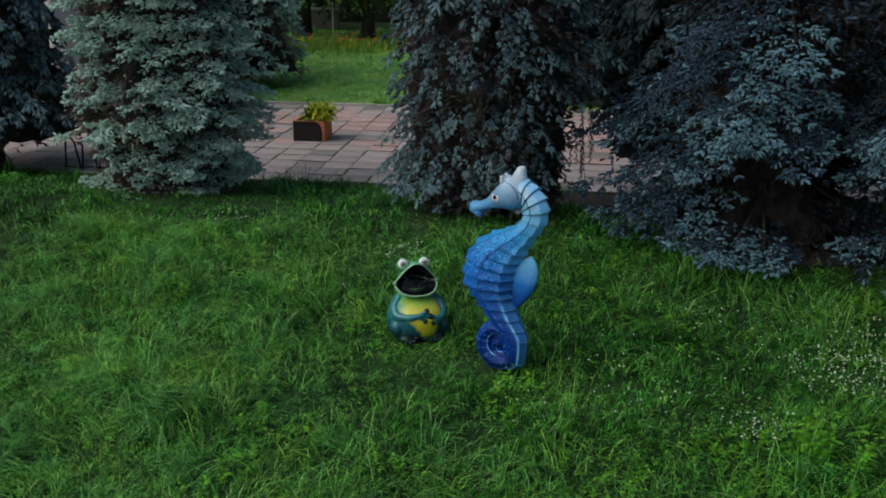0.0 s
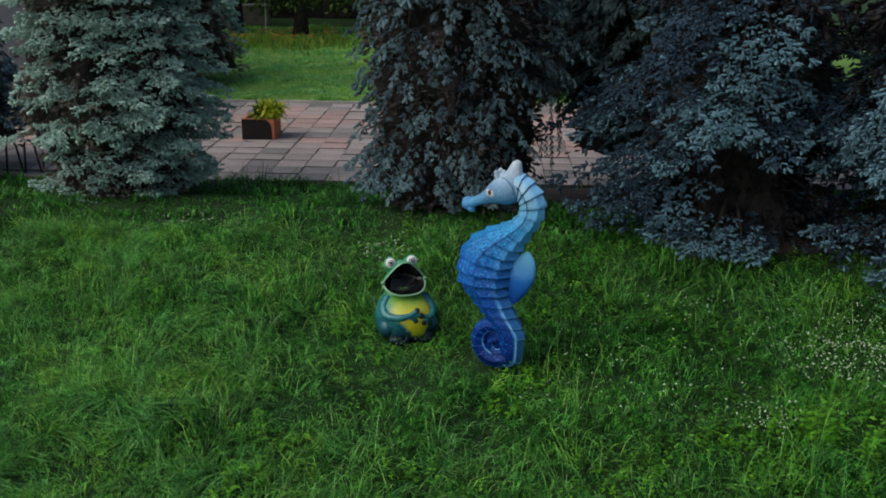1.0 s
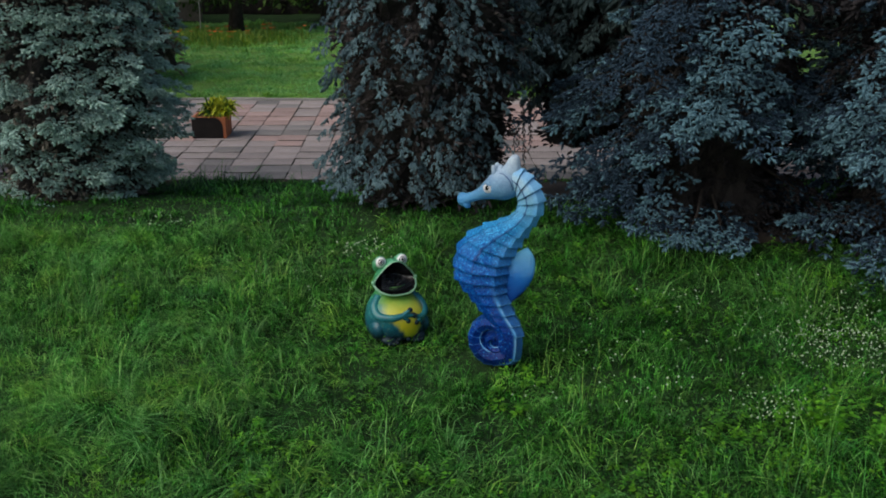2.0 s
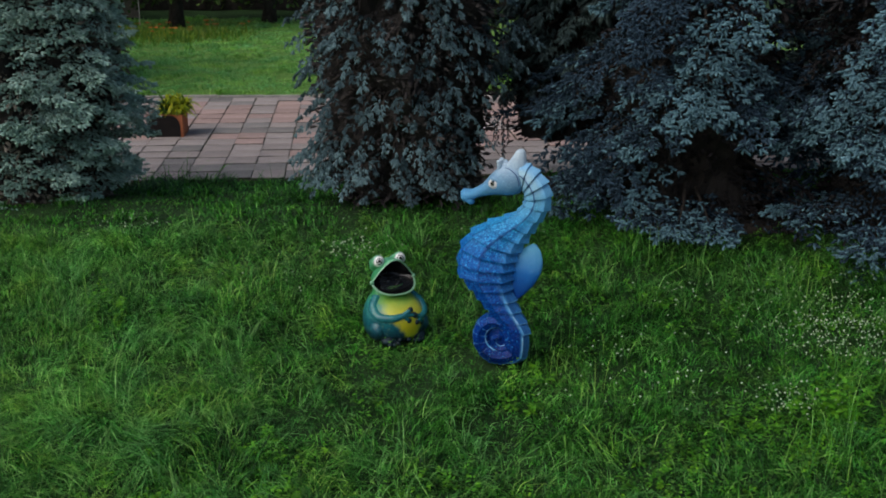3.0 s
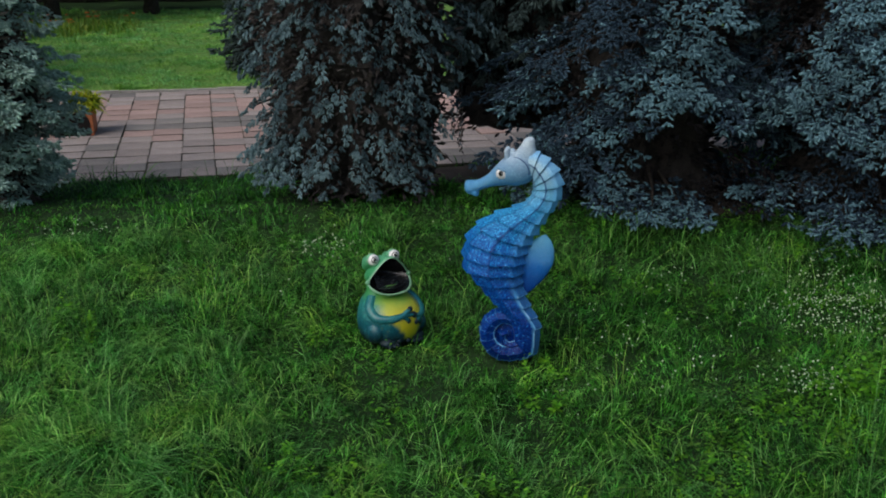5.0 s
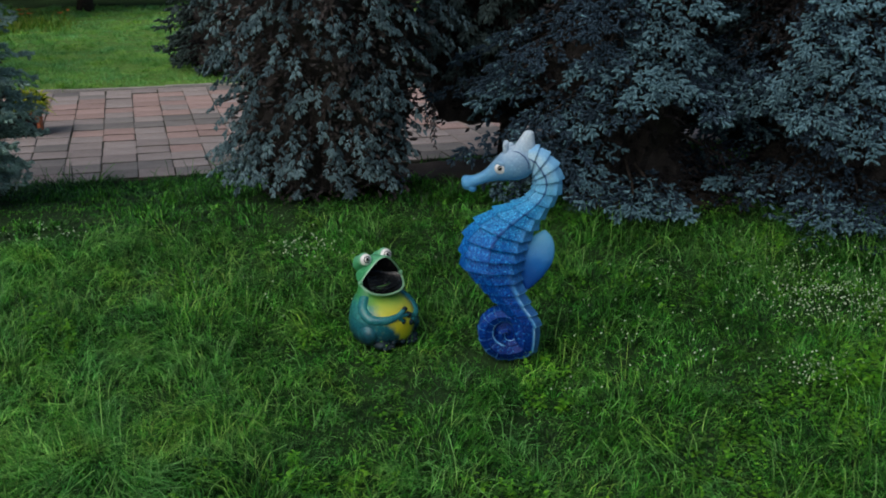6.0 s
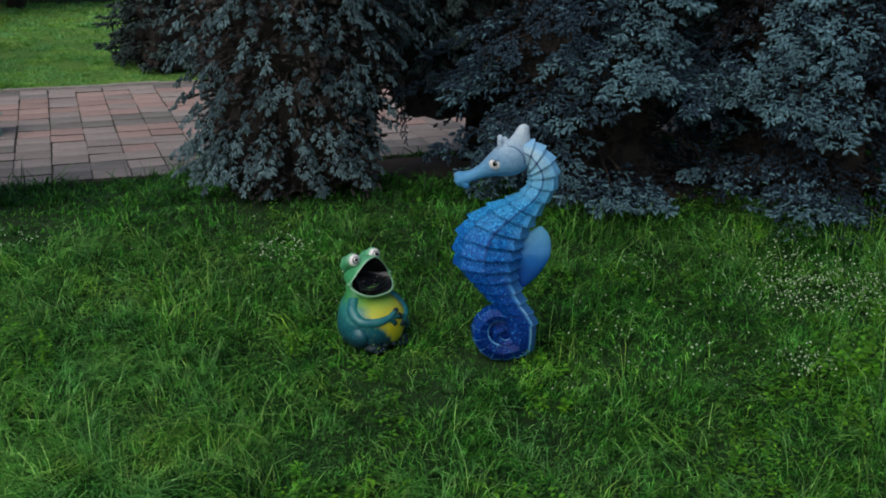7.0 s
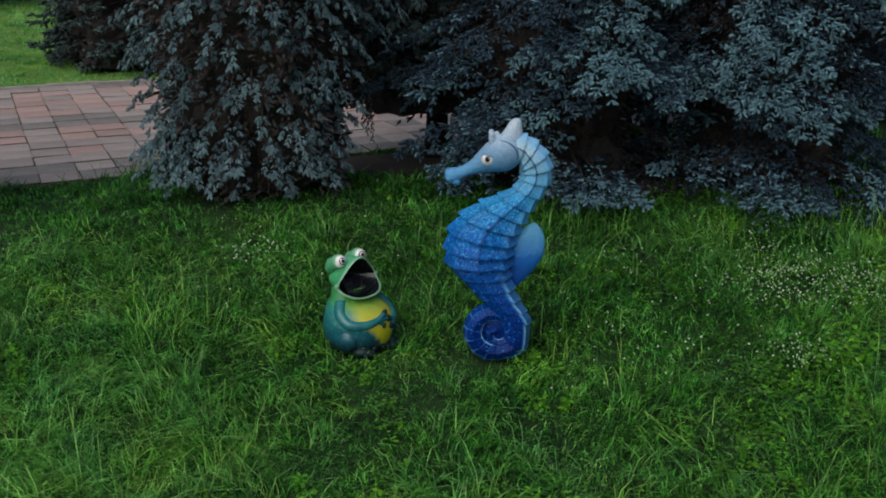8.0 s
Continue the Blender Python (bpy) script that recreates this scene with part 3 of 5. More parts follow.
def build_seahorse():
    pile = Pile("drawn_line", "pale_edge")
    neck = [(-0.10, 1.700, 85, 0.085, 0.075), (-0.165, 1.675, 106, 0.105, 0.095), (-0.208, 1.628, 125, 0.116, 0.105), (-0.244, 1.576, 147, 0.121, 0.108), (-0.262, 1.509, 170, 0.118, 0.106),
            (-0.250, 1.430, 192, 0.113, 0.105), (-0.200, 1.348, 202, 0.113, 0.112), (-0.116, 1.268, 206, 0.144, 0.130), (-0.025, 1.195, 204, 0.190, 0.158), (0.064, 1.106, 197, 0.232, 0.185),
            (0.115, 1.007, 190, 0.256, 0.200), (0.130, 0.902, 183, 0.258, 0.200), (0.130, 0.803, 180, 0.244, 0.190), (0.085, 0.711, 177, 0.198, 0.168), (0.036, 0.621, 179, 0.172, 0.150),
            (-0.016, 0.540, 183, 0.158, 0.135), (-0.080, 0.458, 187, 0.150, 0.120), (-0.132, 0.370, 190, 0.134, 0.108)]
    cu, cz = -0.01, 0.268
    coil = []
    for th, rho, hd in ((214, 0.150, 0.104), (242, 0.140, 0.086), (268, 0.140, 0.083), (294, 0.148, 0.089), (320, 0.154, 0.084), (345, 0.160, 0.079), (370, 0.164, 0.075), (395, 0.165, 0.071), (420, 0.162, 0.068), (446, 0.153, 0.066),
                        (474, 0.138, 0.062), (504, 0.120, 0.058), (538, 0.104, 0.053), (576, 0.090, 0.049), (620, 0.076, 0.044), (670, 0.060, 0.038), (730, 0.044, 0.032), (800, 0.026, 0.024), (870, 0.010, 0.012)):
        a, rho, hd = math.radians(th), rho * 1.05, hd * 1.06
        hw = 0.1 if th < 300 else 0.1 - 0.035 * (th - 300) / 570
        coil.append((cu + rho * math.cos(a), cz + rho * math.sin(a), th, hd, hw))
    total = len(neck) + len(coil)
    piece, line, pale, s = sweep_rings(neck + coil, 0.14, rings=total - 1)
    sides = 40
    along = np.concatenate([np.repeat(s, sides), [0, 1]]) * (total - 1)
    inner = np.tile(np.isin(np.arange(sides), [15, sides - 15]).astype(float), len(s))
    inner = np.concatenate([inner, [0, 0]]) * np.clip((along - 19) / 2, 0, 1)
    # white rails and rungs down the tail's back: sky glints put into the paint
    ladder = pale * np.interp(along, [11, 14, 17.5, 19.5], [0.0, 1.0, 1.0, 0.6])
    turn = np.minimum(np.arange(sides), sides - np.arange(sides)) * 360 / sides
    # pale back plates: own paint, lightened further for sky reflections
    plates = np.concatenate([np.tile(np.interp(turn, [0, 50, 75], [0.9, 0.8, 0.4]), len(s)), [0, 0]]) * np.interp(along, [0, 8, 11, 13.5, 22, 26], [1.0, 0.95, 0.66, 0.78, 0.72, 0.3])
    ladder = np.maximum(ladder, plates)
    # pale ring joints on the coil
    ladder = np.maximum(ladder, np.where(line == 1.0, 0.82, 0.0) * np.clip((along - 19) / 2, 0, 1))
    line = line * np.clip((22 - along) / 3, 0.25, 1)
    pile.add(piece, 0, drawn_line=line * np.interp(along, [9, 12, 40], [1.0, 0.5, 0.6]), pale_edge=np.maximum(ladder, inner * 1.02))
    pile.add(ball_np((cu, 0, cz), (0.125, 0.035, 0.125), 20, 12), 0)
    head = [(-0.150, 1.665, 78, 0.045, 0.04), (-0.125, 1.665, 78, 0.098, 0.085), (-0.07, 1.650, 76, 0.128, 0.108), (0.0, 1.628, 72, 0.134, 0.114), (0.07, 1.598, 68, 0.108, 0.100), (0.130, 1.563, 64, 0.080, 0.076),
            (0.185, 1.530, 62, 0.055, 0.054), (0.245, 1.500, 63, 0.043, 0.045), (0.295, 1.478, 66, 0.044, 0.046), (0.332, 1.464, 70, 0.056, 0.054), (0.362, 1.458, 74, 0.060, 0.056), (0.386, 1.455, 78, 0.047, 0.044), (0.396, 1.453, 80, 0.015, 0.015)]
    pile.add(loft(head), 1)
    pile.add(loft([(0.33, 1.45, 10, 0.045, 0.045), (0.322, 1.42, 8, 0.044, 0.044), (0.312, 1.398, 5, 0.03, 0.032), (0.306, 1.388, 5, 0.008, 0.01)]), 1)
    # crown: a tall lobe and two small horns, with a low ridge between
    pile.add(loft([(-0.06, 1.70, 0, 0.10, 0.075), (-0.075, 1.76, 0, 0.088, 0.062), (-0.09, 1.81, 0, 0.062, 0.048), (-0.10, 1.85, 0, 0.048, 0.042), (-0.105, 1.876, 0, 0.038, 0.035), (-0.107, 1.888, 0, 0.02, 0.02), (-0.107, 1.892, 0, 0.006, 0.006)]), 1)
    pile.add(loft([(0.0, 1.71, 0, 0.06, 0.06), (0.01, 1.755, 0, 0.045, 0.05), (0.015, 1.772, 0, 0.02, 0.03)]), 1)
    for v, u, z in ((-0.04, 0.068, 1.778), (0.04, 0.062, 1.775), (-0.03, 0.03, 1.768)):
        pile.add(sweep_np([(u - 0.012, v * 0.8, z - 0.07), (u, v, z - 0.02), (u, v, z)], [0.03, 0.02, 0.016], 10), 1)
        pile.add(ball_np((u, v, z), (0.021, 0.021, 0.022)), 1)
    hu, hz, hd, hw = (np.array([row[c] for row in head]) for c in (0, 1, 3, 4))

    def cheek(u, z, out):
        """A point on the side of the head."""
        k = np.clip((z - np.interp(u, hu, hz)) / np.interp(u, hu, hd), -0.98, 0.98)
        return np.interp(u, hu, hw) * math.sqrt(1 - k * k) + out

    for side in (-1, 1):
        # drawn lines: over the brow, down behind the cheek and along the jaw
        arc = [(-0.01 - 0.112 * math.sin(a) * (1.0 if a > 0 else 0.75), 1.632 + 0.108 * math.cos(a)) for a in np.linspace(-0.6, 2.5, 18)]
        pile.add(sweep_np([(u, side * cheek(u, z, 0.001), z) for u, z in arc], [0.0042] * 18, 6), 0, drawn_line=1.3)
        # eye: socket, white, iris, pupil, glint, upper lid
        ex, ez = 0.083, 1.613
        ey = side * (cheek(ex, ez, 0.0) - 0.022)
        pile.add(ball_np((ex, ey - side * 0.004, ez), (0.054, 0.03, 0.052), 16, 10), 0, drawn_line=0.75)
        pile.add(ball_np((ex + 0.002, ey + side * 0.006, ez - 0.007), (0.051, 0.032, 0.045), 16, 10), 2)
        pile.add(ball_np((ex + 0.008, ey + side * 0.021, ez - 0.003), (0.025, 0.0175, 0.028), 14, 8), 4)
        pile.add(ball_np((ex + 0.008, ey + side * 0.029, ez - 0.001), (0.0195, 0.0145, 0.022), 14, 8), 3)
        pile.add(ball_np((ex + 0.002, ey + side * 0.038, ez + 0.006), (0.005, 0.004, 0.005), 8, 6), 2)
        pile.add(ball_np((ex - 0.006, ey + side * 0.004, ez + 0.03), (0.045, 0.033, 0.024), 16, 10, Matrix.Rotation(-0.25, 4, "Y")), 1)
    # dorsal fin
    fin = [(-0.262, 1.118, 190, 0.012, 0.008), (-0.255, 1.08, 186, 0.062, 0.022), (-0.236, 1.02, 184, 0.104, 0.032), (-0.222, 0.95, 180, 0.122, 0.038), (-0.212, 0.88, 176, 0.124, 0.040), (-0.195, 0.80, 170, 0.110, 0.036), (-0.180, 0.73, 164, 0.085, 0.028), (-0.165, 0.675, 160, 0.045, 0.018), (-0.150, 0.645, 160, 0.012, 0.008)]
    pile.add(loft(fin), 5)
    # the neck and head lean a little from the lawn
    for v in pile.v:
        v[:, 1] += np.interp(v[:, 2], [0.9, 1.5], [0.0, -0.09])
        v[:, 2] -= np.interp(v[:, 2], [1.1, 1.6], [0.0, 0.02])
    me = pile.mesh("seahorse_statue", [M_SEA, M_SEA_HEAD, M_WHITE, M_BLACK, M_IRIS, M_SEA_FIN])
    me.set_sharp_from_angle(angle=radians(24))
    ob = new("seahorse_statue", me)
    f = SEA_FWD / np.linalg.norm(SEA_FWD)
    ob.matrix_world = Matrix(((f[0], -f[1], 0, SEA_AT[0]), (f[1], f[0], 0, SEA_AT[1]), (0, 0, 1, 0), (0, 0, 0, 1)))
    tagged(ob, "glossy blue ringed seahorse statue with curled tail, standing in grass", "statue")


build_seahorse()


def build_frog():
    pile = Pile("belly", "pale_edge")
    # pear-shaped body
    prof = [(0.0, 0.0), (0.18, 0.0), (0.25, 0.03), (0.28, 0.08), (0.291, 0.15), (0.29, 0.22), (0.27, 0.285), (0.232, 0.34), (0.185, 0.38), (0.152, 0.42), (0.135, 0.47)]
    sides = 36
    x = np.linspace(0, len(prof) - 1, (len(prof) - 1) * 3 + 1)
    pr, pz = (np.interp(x, np.arange(len(prof)), [p[c] for p in prof]) for c in (0, 1))
    pr[1:-1] = (pr[:-2] + 2 * pr[1:-1] + pr[2:]) / 4
    pr *= 0.97
    pts = np.stack([0 * pz, 0 * pz, pz], -1)
    ang = np.arange(sides) * 2 * np.pi / sides
    v = np.stack([pr[:, None] * np.cos(ang), 0.94 * pr[:, None] * np.sin(ang) + 0.1 * np.clip((pz[:, None] - 0.24) / 0.2, 0, 1) ** 1.5, np.repeat(pz[:, None], sides, 1)], -1).reshape(-1, 3)
    n = len(pr)
    i, j = np.meshgrid(np.arange(n - 1), np.arange(sides), indexing="ij")
    k = (j + 1) % sides
    q = np.stack([i * sides + j, i * sides + k, (i + 1) * sides + k, (i + 1) * sides + j], -1).reshape(-1, 4)
    e = ((v[:, 0] - np.interp(v[:, 2], [0.0, 0.15, 0.28], [0.07, 0.045, 0.01])) / np.interp(v[:, 2], [0.02, 0.12, 0.28, 0.42], [0.03, 0.085, 0.175, 0.15])) ** 2 + (np.clip(v[:, 2] - 0.3, 0, 1) / 0.19) ** 2
    belly = np.where(v[:, 1] < 0, np.clip(1.6 - e, 0, 1), 0)
    pile.add((v, q, []), 0, belly=belly)
    # gaping head: the lip's outline, then skull rings behind it and the throat inside it
    psi = np.arange(40) * 2 * np.pi / 40
    cx = np.sign(np.cos(psi)) * np.abs(np.cos(psi)) ** 0.76
    up, dn = np.maximum(np.sin(psi), 0), np.maximum(-np.sin(psi), 0)
    lip = np.stack([0.205 * cx * (1 - 0.5 * up), 0.02 - 0.035 * up - 0.15 * dn ** 1.2, 0.525 + 0.185 * up - 0.095 * dn ** 0.8], -1)
    mid = np.array([0.0, 0.0, 0.55])
    def ring(sc, back, squash=1.0, slim=1.0):
        p = mid + sc * (lip - mid)
        p[:, 0] *= slim
        p[:, 1] = p[:, 1] * squash + back
        return p
    outer = [ring(0.95, -0.004), ring(1.0, -0.012), ring(1.05, -0.002), ring(1.05, 0.012, 1.0, 0.97), ring(1.02, 0.04, 0.85, 0.9), ring(0.98, 0.085, 0.7, 0.85), ring(0.91, 0.135, 0.55, 0.82), ring(0.78, 0.175, 0.45, 0.82), ring(0.5, 0.205, 0.35), ring(0.02, 0.215, 0.3)]
    inner = [ring(0.95, -0.004), ring(0.91, 0.01), ring(0.86, 0.035, 0.85, 0.92), ring(0.78, 0.07, 0.7, 0.85), ring(0.6, 0.105, 0.6, 0.8), ring(0.3, 0.13, 0.5), ring(0.02, 0.135, 0.4)]
    for rings, slot in ((outer, 0), (inner, 4)):
        vv = np.concatenate(rings)
        a, b = np.meshgrid(np.arange(len(rings) - 1), np.arange(40), indexing="ij")
        c = (b + 1) % 40
        qq = np.stack([a * 40 + b, (a + 1) * 40 + b, (a + 1) * 40 + c, a * 40 + c], -1).reshape(-1, 4)
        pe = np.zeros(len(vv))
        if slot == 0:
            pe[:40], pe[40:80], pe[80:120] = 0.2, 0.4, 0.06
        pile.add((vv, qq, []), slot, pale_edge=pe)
    # ribs on the floor of the throat
    for h in range(7):
        w = 0.15 - 0.011 * h
        y0, z0 = -0.07 + 0.026 * h, 0.456 + 0.009 * h
        pts = [(w * s, y0 + 0.03 * abs(s) ** 2, z0 + 0.03 * s * s) for s in np.linspace(-1, 1, 11)]
        pile.add(sweep_np(pts, [0.0055] * 11, 8), 6)
    # glossy beads added only to give the throat small glints
    for k, (x, y, z) in enumerate(((0.06, 0.02, 0.49), (-0.03, 0.05, 0.5), (0.1, 0.04, 0.505), (0.02, -0.02, 0.48))):
        pile.add(ball_np((x, y, z), (0.016, 0.012, 0.012), 10, 6), 6)
    for sx in (-1, 1):
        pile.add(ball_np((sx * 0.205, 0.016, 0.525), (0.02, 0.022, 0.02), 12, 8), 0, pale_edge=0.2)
    # bulging eyes set back on the skull
    look_d = np.array([-0.3, -0.88, 0.36])
    look_d /= np.linalg.norm(look_d)
    look_d_turn = Vector(look_d).to_track_quat("-Y", "Z").to_matrix().to_4x4()
    for sx in (-1, 1):
        c = np.array([sx * 0.103, 0.085, 0.682])
        pile.add(sweep_np([(sx * 0.085, 0.2, 0.6), (sx * 0.1, 0.165, 0.645), c + [0, 0.02, -0.005]], [0.05, 0.055, 0.05], 14), 0)
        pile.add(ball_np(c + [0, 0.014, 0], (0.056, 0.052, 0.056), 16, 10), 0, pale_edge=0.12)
        pile.add(ball_np(c + look_d * 0.012, (0.05, 0.047, 0.05), 16, 10), 2)
        for out, rad, thick, slot in ((0.049, 0.029, 0.014, 1), (0.0575, 0.021, 0.008, 2), (0.062, 0.0145, 0.0075, 1)):
            pile.add(ball_np(c + look_d * out, (rad, thick, rad), 14, 8, look_d_turn), slot)
    # arms folded on the belly, three round fingers each
    arms = [[(-0.15, 0.03, 0.37), (-0.225, -0.03, 0.305), (-0.225, -0.135, 0.25), (-0.125, -0.222, 0.25), (-0.035, -0.245, 0.272)],
            [(0.15, 0.03, 0.37), (0.228, -0.03, 0.305), (0.235, -0.12, 0.25), (0.19, -0.185, 0.225), (0.14, -0.222, 0.228)]]
    fingers = [[(0.035, -0.246, 0.318), (0.068, -0.249, 0.268), (0.015, -0.254, 0.22)], [(0.08, -0.249, 0.258), (0.1, -0.248, 0.192), (0.155, -0.215, 0.172)]]
    for arm, fing in zip(arms, fingers):
        x = np.linspace(0, 4, 17)
        a = np.array(arm)
        path = np.stack([np.interp(x, np.arange(5), a[:, c]) for c in range(3)], -1)
        for _ in range(2):
            path[1:-1] = (path[:-2] + 2 * path[1:-1] + path[2:]) / 4
        pile.add(sweep_np(path, np.interp(x, [0, 1, 3, 4], [0.05, 0.046, 0.034, 0.026]), 12), 3)
        for f in fing:
            pile.add(sweep_np([arm[-1], f], [0.025, 0.017], 8), 3)
            pile.add(ball_np(f, (0.027, 0.018, 0.025)), 5)
    # folded hind legs: thigh, shin and a dark splayed foot at either side
    for sx in (-1, 1):
        pile.add(ball_np((sx * 0.18, -0.03, 0.125), (0.092, 0.165, 0.12), 20, 14, Matrix.Rotation(sx * 0.35, 4, "Z")), 0)
        pile.add(ball_np((sx * 0.14, -0.17, 0.04), (0.075, 0.075, 0.042), 16, 10), 5)
        for a in (-0.5, 0.0, 0.5):
            tx, ty = sx * 0.12 + 0.08 * math.sin(a), -0.185 - 0.06 * math.cos(a)
            pile.add(sweep_np([(sx * 0.13, -0.175, 0.035), (tx, ty, 0.022)], [0.026, 0.017], 8), 5)
            pile.add(ball_np((tx, ty, 0.02), (0.02, 0.02, 0.017), 10, 6), 5)
    # dark spots low on the belly
    for a, z in ((-0.75, 0.12), (-0.6, 0.075), (-0.42, 0.09), (-0.25, 0.05), (0.5, 0.1), (0.68, 0.13), (0.85, 0.09), (0.4, 0.05), (0.1, 0.04)):
        pile.add(ball_np((0.25 * math.sin(a), -0.238 * math.cos(a), z), (0.024, 0.018, 0.022)), 5)
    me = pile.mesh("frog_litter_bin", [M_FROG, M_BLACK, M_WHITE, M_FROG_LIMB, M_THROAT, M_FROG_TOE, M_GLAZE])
    me.set_sharp_from_angle(angle=radians(50))
    ob = new("frog_litter_bin", me)
    ob.matrix_world = pose(-0.825, 0.66, 0.058, 0, 0, 24)
    tagged(ob, "green frog-shaped litter bin with gaping mouth and yellow belly", "litter bin")


build_frog()


# ---- spruces ----
def shoot_templates(count, seed, rings, needles, wide):
    """Plump bottle-brush shoots along +x, one metre long: a blunt finger with bundles of needles that rake forward from it."""
    r = np.random.default_rng(seed)
    out, sides = [], 3
    for _ in range(count):
        v = [np.array([0.0, 0, 0])]
        turn = r.uniform(0, 6.28)
        for x, w in rings:
            for k in range(sides):
                a = turn + k * 2 * np.pi / sides
                w2 = w * r.uniform(0.8, 1.25)
                v.append(np.array([x + r.uniform(-0.08, 0.08), w2 * np.cos(a), w2 * np.sin(a)]))
        v.append(np.array([1.0, r.normal(0, 0.03), r.normal(0, 0.03)]))
        for k in range(needles):
            a = k * 2.4 + turn + r.uniform(-0.4, 0.4)
            rad, tan = np.array([0, np.cos(a), np.sin(a)]), np.array([0, -np.sin(a), np.cos(a)])
            x = 0.1 + 0.55 * (k + r.uniform(0, 0.8)) / needles
            tip = np.array([x + r.uniform(0.28, 0.42), 0, 0]) + rad * r.uniform(0.2, 0.3)
            foot = np.array([x, 0, 0]) + rad * 0.08
            v += [foot + tan * wide, foot - tan * wide, tip]
        out.append(v)
    last = 1 + (len(rings) - 1) * sides
    e = last + sides
    t = []
    for k in range(sides):
        m = (k + 1) % sides
        t += [(0, 1 + m, 1 + k), (e, last + k, last + m)]
        if last > 1:
            t += [(1 + k, 1 + m, last + m), (1 + k, last + m, last + k)]
    t += [(e + 1 + 3 * k, e + 2 + 3 * k, e + 3 + 3 * k) for k in range(needles)]
    return np.array(out), np.array(t), np.array([0.0] + [min(1.0, x + 0.05) for x, w in rings for _ in range(sides)] + [1.0] + [0.3, 0.3, 1.0] * needles)


BRUSH = shoot_templates(16, 3, ((0.3, 0.12), (0.78, 0.14)), 7, 0.065)
STUB = shoot_templates(8, 4, ((0.6, 0.16),), 2, 0.1)


def stamp_shoots(kind, pos, way, size, seed):
    shoots, faces, _ = kind
    r = np.random.default_rng(seed)
    n = len(pos)
    way = way / (np.linalg.norm(way, axis=1)[:, None] + 1e-9)
    b = np.cross(way, r.normal(size=(n, 3)))
    b /= np.linalg.norm(b, axis=1)[:, None] + 1e-9
    c = np.cross(way, b)
    T = shoots[r.integers(0, len(shoots), n)]
    s = size[:, None, None]
    v = pos[:, None] + s * (T[:, :, :1] * way[:, None] + T[:, :, 1:2] * b[:, None] + T[:, :, 2:] * c[:, None])
    t = faces[None] + (np.arange(n) * shoots.shape[1])[:, None, None]
    return v.reshape(-1, 3), t.reshape(-1, 3)


def unit(a):
    return a / (np.linalg.norm(a, axis=-1, keepdims=True) + 1e-9)


def bough_shoots(r, st, phi, reach, hz, span, wide, steep, bright, big, thin, fine):
    """One bough: side twigs left and right of its axis, longest near the middle, each set with forked shoots. Gives feet, ways, sizes and ages."""
    rad, tan, zed = np.array([np.cos(phi), np.sin(phi), 0]), np.array([-np.sin(phi), np.cos(phi), 0]), np.array([0, 0, 1.0])
    n = max(3, int(span / (st["gap"] * big * thin)))
    s = np.repeat((np.arange(n) + r.uniform(0.1, 0.9, n)) / n, 2)
    sg = np.tile([-1.0, 1.0], n)
    s, sg = np.append(s, 1.0), np.append(sg, 0.0)
    sway = r.normal(0, 0.12) * span
    z = hz + span * (-steep * (0.35 * s + 0.65 * s * s) + st["lift"] * 3 * np.clip(s - 0.6, 0, 1) ** 2)
    base = rad * (reach - span * (1 - s))[:, None] + tan * (sway * s * s)[:, None] + zed * z[:, None]
    slope = -steep * (0.35 + 1.3 * s) + st["lift"] * 6 * np.clip(s - 0.6, 0, 1)
    ax = unit(rad + zed * slope[:, None])
    up = unit(zed - ax * ax[:, 2:])
    m = len(s)
    ln = wide * np.interp(s, [0, 0.3, 0.7, 1], [0.6, 1.0, 0.8, 0.4]) * r.uniform(0.65, 1.2, m)
    beta = np.where(sg == 0, 0.0, np.interp(s, [0, 1], [1.2, 0.6]) + r.normal(0, 0.14, m))
    d = ax * np.cos(beta)[:, None] + tan * (sg * np.sin(beta))[:, None] + up * r.normal(0.02, 0.14, m)[:, None]
    d = unit(d - zed * (st["hang"] * r.uniform(0.5, 1.4, m))[:, None])
    k = np.maximum(2, np.ceil(ln / (st["fgap"] * big * thin))).astype(int)
    row = np.repeat(np.arange(m), k)
    j = np.arange(len(row)) - np.repeat(np.cumsum(k) - k, k)
    f = (j + r.uniform(0.2, 0.9, len(row))) / k[row]
    t = (f * ln[row])[:, None]
    sag = st["sag"] / max(wide, 0.1)
    P = base[row] + d[row] * t - zed * sag * t * t
    D = unit(d[row] - zed * 2 * sag * t)
    W = unit(np.cross(up[row], D))
    out = []
    for side in (-1.0, 1.0, 0.0, 2.0):
        q = len(row)
        if side == 2.0:
            way = D * 0.5 - zed * 1.0 + r.normal(0, 0.25, (q, 3))
            keep = r.random(q) < st["pend"]
        elif side == 0.0:
            way = D + up[row] * r.uniform(0.1, 0.7, q)[:, None] + r.normal(0, 0.12, (q, 3))
            keep = (r.random(q) < st["top"]) | (j == k[row] - 1)
        else:
            a = st["fork"] * r.uniform(0.7, 1.3, q)[:, None]
            way = D * np.cos(a) + W * (side * np.sin(a)) + up[row] * r.normal(0.12, 0.18, q)[:, None]
            keep = r.random(q) < 0.94
        way = unit(way - zed * (st["fhang"] * r.uniform(0.5, 1.5, q))[:, None])
        size = fine * big * r.uniform(0.75, 1.2, q) * (0.72 + 0.36 * f)
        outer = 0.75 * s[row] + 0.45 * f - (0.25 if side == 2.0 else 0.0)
        # bright sets the share of fresh pale shoots, and with it painted light
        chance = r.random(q)
